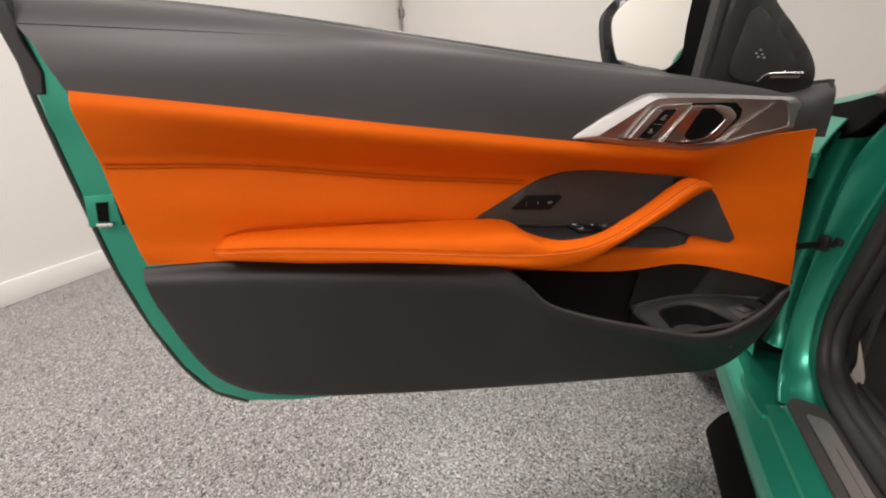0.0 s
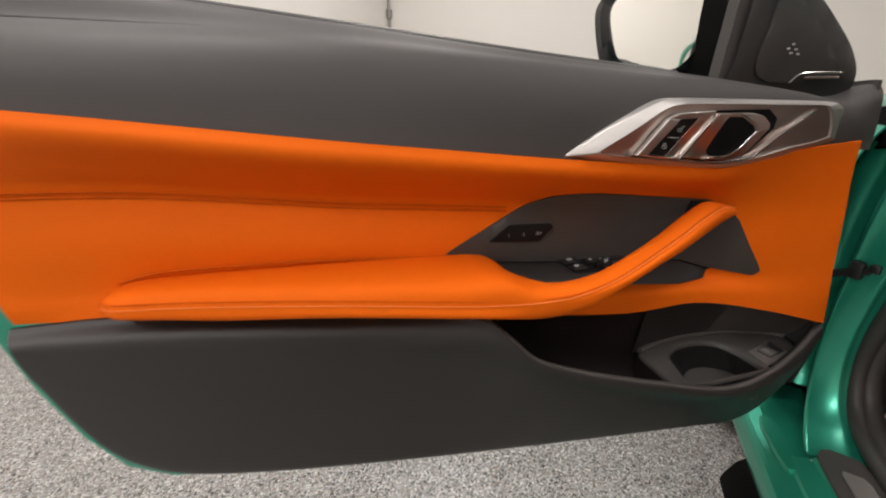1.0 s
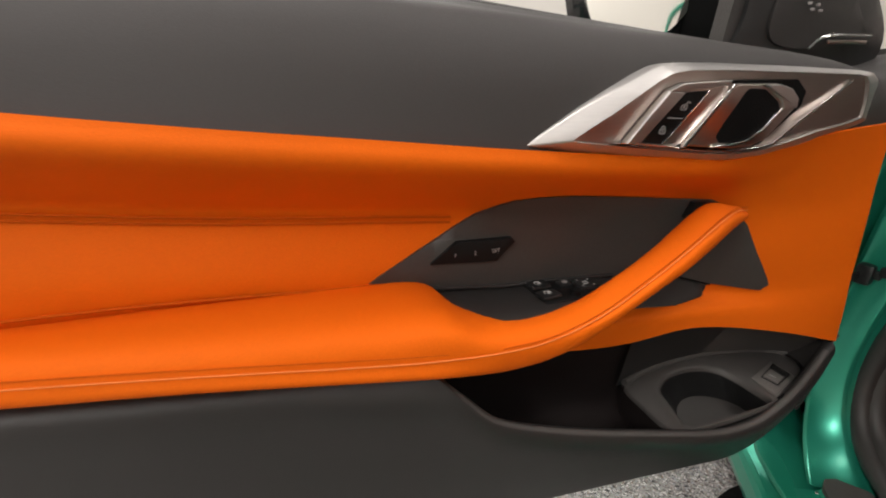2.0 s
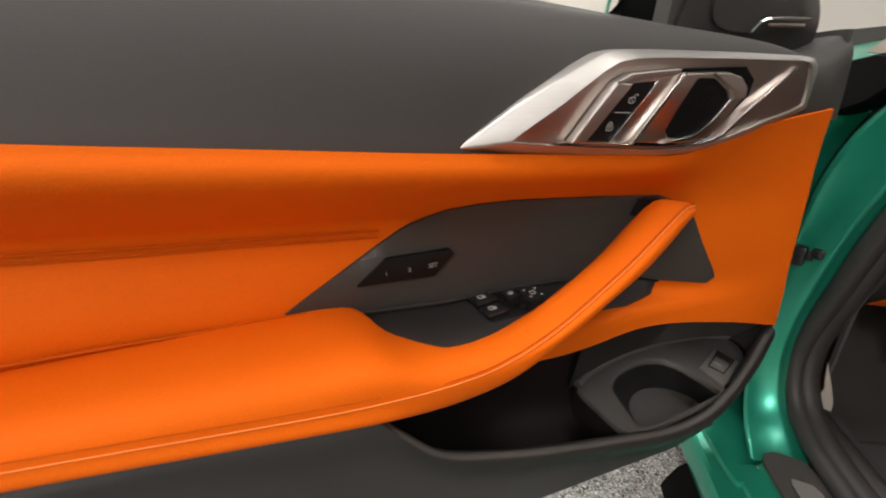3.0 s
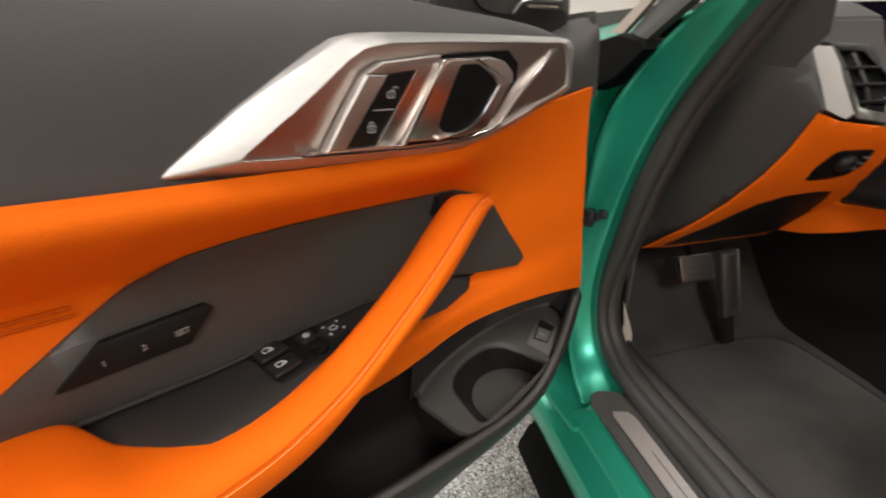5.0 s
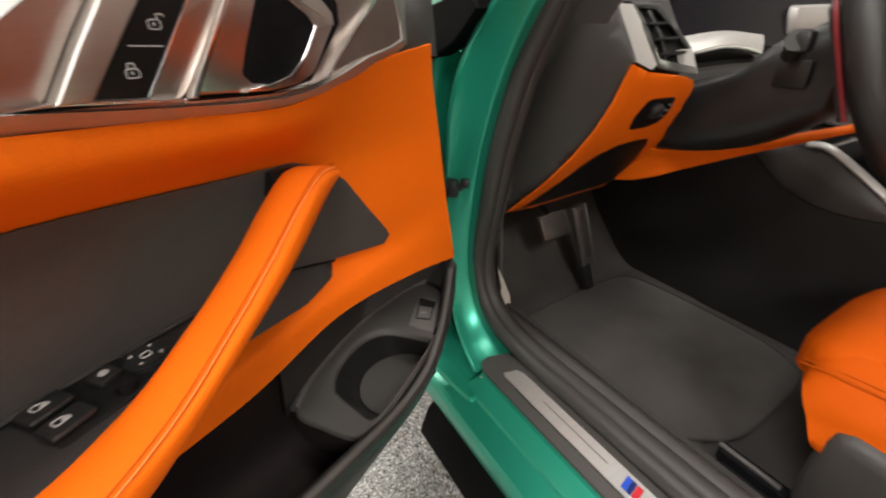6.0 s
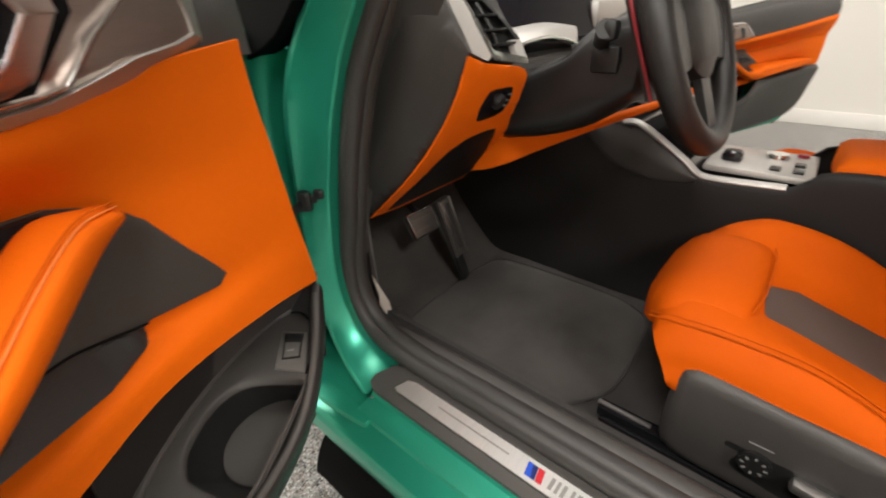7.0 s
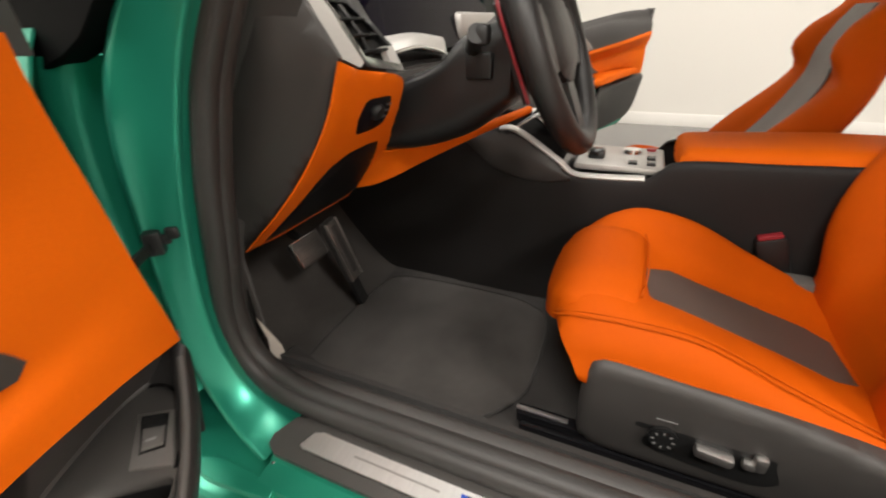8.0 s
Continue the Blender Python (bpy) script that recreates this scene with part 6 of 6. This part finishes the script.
part("body", rbox((-0.012, -0.028, -0.06), (0.012, 0.028, 0.05), 0.006), SWITCH, buckle)
part("red_button", rbox((-0.009, -0.022, 0.048), (0.009, 0.022, 0.058), 0.003), DULL_RED, buckle)
part("stalk", rbox((-0.006, -0.012, -0.2), (0.006, 0.012, -0.055), 0.003), SWITCH, buckle)


# ---- seats ----
def seat(name, cx, cy, cz, label, back, middle):
    th = thing(name, label, "car seat", pose(cx, cy, cz))

    def q(x, rows):
        return [(x, y, z - 0.205) for y, z in rows]

    def bend(rows, xs):
        return [(x, y, z - 0.205) for (y, z), x in zip(rows, xs)]

    Y = (0.555, 0.532, 0.49, 0.43, 0.33, 0.215, 0.09, -0.06, -0.12)
    heights = (
        (-0.190, (0.350, 0.345, 0.345, 0.345, 0.340, 0.325, 0.300, 0.27, 0.26)),
        (-0.215, (0.400, 0.405, 0.410, 0.410, 0.405, 0.375, 0.335, 0.30, 0.29)),
        (-0.185, (0.430, 0.448, 0.460, 0.464, 0.456, 0.410, 0.365, 0.335, 0.32)),
        (-0.130, (0.440, 0.478, 0.490, 0.478, 0.452, 0.415, 0.375, 0.345, 0.33)),
        (-0.060, (0.442, 0.485, 0.494, 0.470, 0.437, 0.403, 0.368, 0.338, 0.32)),
        (0.060, (0.442, 0.485, 0.494, 0.470, 0.437, 0.403, 0.368, 0.338, 0.32)),
        (0.125, (0.440, 0.478, 0.496, 0.492, 0.468, 0.425, 0.380, 0.345, 0.33)),
        (0.180, (0.430, 0.462, 0.498, 0.517, 0.500, 0.445, 0.390, 0.348, 0.33)),
        (0.215, (0.400, 0.405, 0.430, 0.450, 0.440, 0.400, 0.350, 0.31, 0.30)),
        (0.200, (0.350, 0.345, 0.345, 0.345, 0.340, 0.325, 0.300, 0.28, 0.27)),
    )
    front = (-0.070, -0.040, -0.014, 0.0, 0.008, 0.008, 0.002, -0.006, -0.025, -0.055)
    part("cushion", loft([q(x, [(y + f * (1.0, 0.8, 0.5)[k] if k < 3 else y, z) for k, (y, z) in enumerate(zip(Y, zs))]) for (x, zs), f in zip(heights, front)], 60, 5, closed=True, caps=True), SEAT_LEATHER_SHADED, th, "orange leather seat cushion with a raised front pad", 80)
    part("front_pad", relief([tuple(p) for p in closed_spline([(-0.150, 0.548), (-0.08, 0.580), (0.08, 0.582), (0.135, 0.553), (0.142, 0.50), (0.140, 0.44), (0.130, 0.420), (0.0, 0.417), (-0.13, 0.420), (-0.150, 0.435), (-0.158, 0.50)], 70)], lambda x, y: float(np.interp(y, (0.415, 0.44, 0.485, 0.523, 0.547, 0.567, 0.584), (0.283, 0.294, 0.300, 0.294, 0.282, 0.262, 0.232))) - 0.9 * max(0.0, abs(x + 0.005) - 0.07) ** 1.5, 0.05, 0.016, 0.010, swap=lambda u, v, w: (u, v, w)), SEAT_LEATHER_SHADED, th, "", 60)
    part("seam", tube([(0.128, 0.424, 0.2795), (0.06, 0.4155, 0.2835), (-0.06, 0.4155, 0.2835), (-0.130, 0.424, 0.2795)], 0.0014, 40, 6), THREAD_AND_SHADE, th)
    mid = {y: z for y, z in zip(Y, heights[4][1])}
    ys = sorted(mid)

    def top(y):
        return float(np.interp(y, ys, [mid[k] for k in ys])) - 0.205

    part("insert", relief([(-0.110, 0.408), (0.0, 0.417), (0.034, 0.372), (0.031, 0.14), (0.018, 0.106), (-0.086, 0.098), (-0.104, 0.134), (-0.099, 0.37)], lambda x, y: top(y) + 0.004 + 0.1 * max(0, abs(x) - 0.07), 0.012, 0.02, 0.003, swap=lambda u, v, w: (u, v, w)), BROWN, th, "brown perforated cushion insert")
    for dx in (-0.006, 0.006):
        part("seam", tube([(x + dx, y, z - 0.205 + 0.0045) for x, y, z in ((-0.165, 0.555, 0.440), (-0.183, 0.50, 0.4605), (-0.185, 0.43, 0.4645), (-0.185, 0.33, 0.4565), (-0.185, 0.215, 0.4105), (-0.185, 0.09, 0.3655), (-0.185, -0.02, 0.345))], 0.0011, 50, 6), THREAD_AND_SHADE, th)
    # Side cover with its switches.
    cover = part("side_cover", relief([tuple(p) for p in closed_spline([(0.488, 0.165), (0.478, 0.198), (0.455, 0.206), (0.36, 0.200), (0.22, 0.185), (0.05, 0.145), (-0.10, 0.12), (-0.12, 0.06), (-0.08, 0.020), (0.20, 0.012), (0.40, 0.016), (0.475, 0.030), (0.488, 0.08)], 80)], lambda y, z: 0.226 + 0.008 * math.sin(min(1.0, max(0.0, (0.2 - z) / 0.18)) * math.pi), 0.05, 0.014, 0.012, swap=lambda u, v, w: (-w, u, v)), CABIN_PLASTIC, th, "black plastic seat side cover", 60)
    panel = part("switch_panel", relief([tuple(p) for p in closed_spline([(0.405, 0.110), (0.395, 0.130), (0.34, 0.132), (0.22, 0.128), (0.19, 0.11), (0.20, 0.07), (0.24, 0.052), (0.36, 0.062), (0.395, 0.080)], 50)], lambda y, z: 0.2345, 0.006, 0.03, 0.003, swap=lambda u, v, w: (-w, u, v)), SWITCH, cover)
    part("lumbar_dial", disc(0.022, 0.020, 0.012, Matrix.Translation((-0.240, 0.360, 0.104)) @ pose(0, 0, 0, 0, 90), 32, 0.002), SWITCH, cover)
    for a in range(8):
        part("marking", rbox((-0.2468, -0.0015, 0.012), (-0.2458, 0.0015, 0.017), 0, m=Matrix.Translation((0, 0.360, 0.104)) @ pose(0, 0, 0, 45 * a)), FAINT_MARK, cover)
    part("marking", rbox((-0.2365, 0.345, 0.134), (-0.2345, 0.375, 0.136), 0), FAINT_MARK, cover)
    part("seat_switch", rbox((-0.252, 0.265, 0.092), (-0.232, 0.318, 0.110), 0.006, m=Matrix.Translation((0, 0.29, 0.1)) @ pose(0, 0, 0, 6) @ Matrix.Translation((0, -0.29, -0.1))), SATIN, cover, "satin metal seat switch")
    part("seat_switch", join(rbox((-0.248, 0.226, 0.096), (-0.232, 0.244, 0.124), 0.006), rbox((-0.248, 0.236, 0.094), (-0.232, 0.256, 0.110), 0.006)), SATIN, cover, "satin metal backrest switch")
    # Rails on the floor.
    for x in (-0.205, 0.20):
        rail = part("seat_rail", join(rbox((x - 0.020, -0.15, -0.010), (x + 0.020, 0.585, 0.014), 0.003), rbox((x - 0.013, -0.15, 0.012), (x + 0.013, 0.592, 0.034), 0.003)), PIANO, th)
        part("rail_stripe", rbox((x - 0.004, 0.50, 0.033), (x + 0.004, 0.595, 0.038), 0.001), SATIN, rail)
    part("hinge_cover", rbox((0.155, 0.09, 0.150), (0.205, 0.165, 0.205), 0.014), GREY_TRIM, th, "grey plastic hinge cover at the foot of the backrest")
    part("seat_base", rbox((-0.19, -0.1, 0.02), (0.19, 0.46, 0.15), 0.02), DARK, th)
    # Backrest: rings of curves from the cushion to the top.
    Z, lean, wide, bol = back
    form = ((-0.86, 1.0), (-0.62, 0.75), (-0.42, 0.1), (0.0, 0.0), (0.42, 0.1), (0.62, 0.75), (0.86, 1.0), (1.0, 0.3), (0.9, -0.75), (0.0, -1.15), (-0.9, -0.75), (-1.0, 0.3))
    part("backrest", loft([[(u * w, y + v * (b if v > 0 else 0.085), z - 0.205) for z, y, w, b in zip(Z, lean, wide, bol)] for u, v in form], 40, 4, closed=True, caps=True), SEAT_LEATHER_SHADED, th, "orange leather backrest with deep side bolsters", 80)
    part("back_insert", loft([[(u * (0.42 if middle is GREY_CLOTH else 0.27) * w, y + 0.008 + 0.1 * b * abs(u), z - 0.205) for z, y, w, b in list(zip(Z, lean, wide, bol))[0 if middle is GREY_CLOTH else 3:10]] for u in (-1.0, -0.5, 0.0, 0.5, 1.0)], 40, 4, 0.004), middle, th, "centre panel of the backrest", 60)
    return th


HIGH = (0.33, 0.38, 0.44, 0.52, 0.60, 0.68, 0.76, 0.86, 0.98, 1.12, 1.20)
UPRIGHT = (HIGH, [0.064 - 0.36 * (z - 0.44) for z in HIGH], (0.18, 0.195, 0.20, 0.225, 0.24, 0.25, 0.255, 0.235, 0.20, 0.15, 0.10), (0.0, 0.015, 0.04, 0.075, 0.092, 0.09, 0.088, 0.07, 0.05, 0.03, 0.01))
# The other backrest leans further back, with a waist under its shoulders.
RECLINED = ((0.44, 0.51, 0.577, 0.64, 0.70, 0.76, 0.785, 0.84, 0.893, 0.94, 1.04), (0.22, 0.18, 0.14, 0.097, 0.065, 0.042, 0.036, 0.026, 0.007, -0.015, -0.06), (0.20, 0.225, 0.235, 0.24, 0.235, 0.225, 0.215, 0.21, 0.19, 0.16, 0.11), (0.05, 0.075, 0.085, 0.075, 0.05, 0.02, 0.016, 0.05, 0.046, 0.02, 0.0))
seat("bucket_seat", 0.948, 0.0, 0.205, "orange leather front seat with a brown insert and black side switches", UPRIGHT, BROWN)
seat("bucket_seat", 1.68, 0.02, 0.165, "orange leather front seat with a grey centre panel, beside the console", RECLINED, GREY_CLOTH)

# The other door, open on the far side.
FAR_AT = Matrix.Translation((2.135, 1.025, -0.128)) @ pose(0, 0, 0, 0, 0, -25.7) @ Matrix.Diagonal((1, -1, 1, 1))
far_door = copy_thing(door, FAR_AT)
tagged(far_door, "open far front car door with orange leather and grey trim")
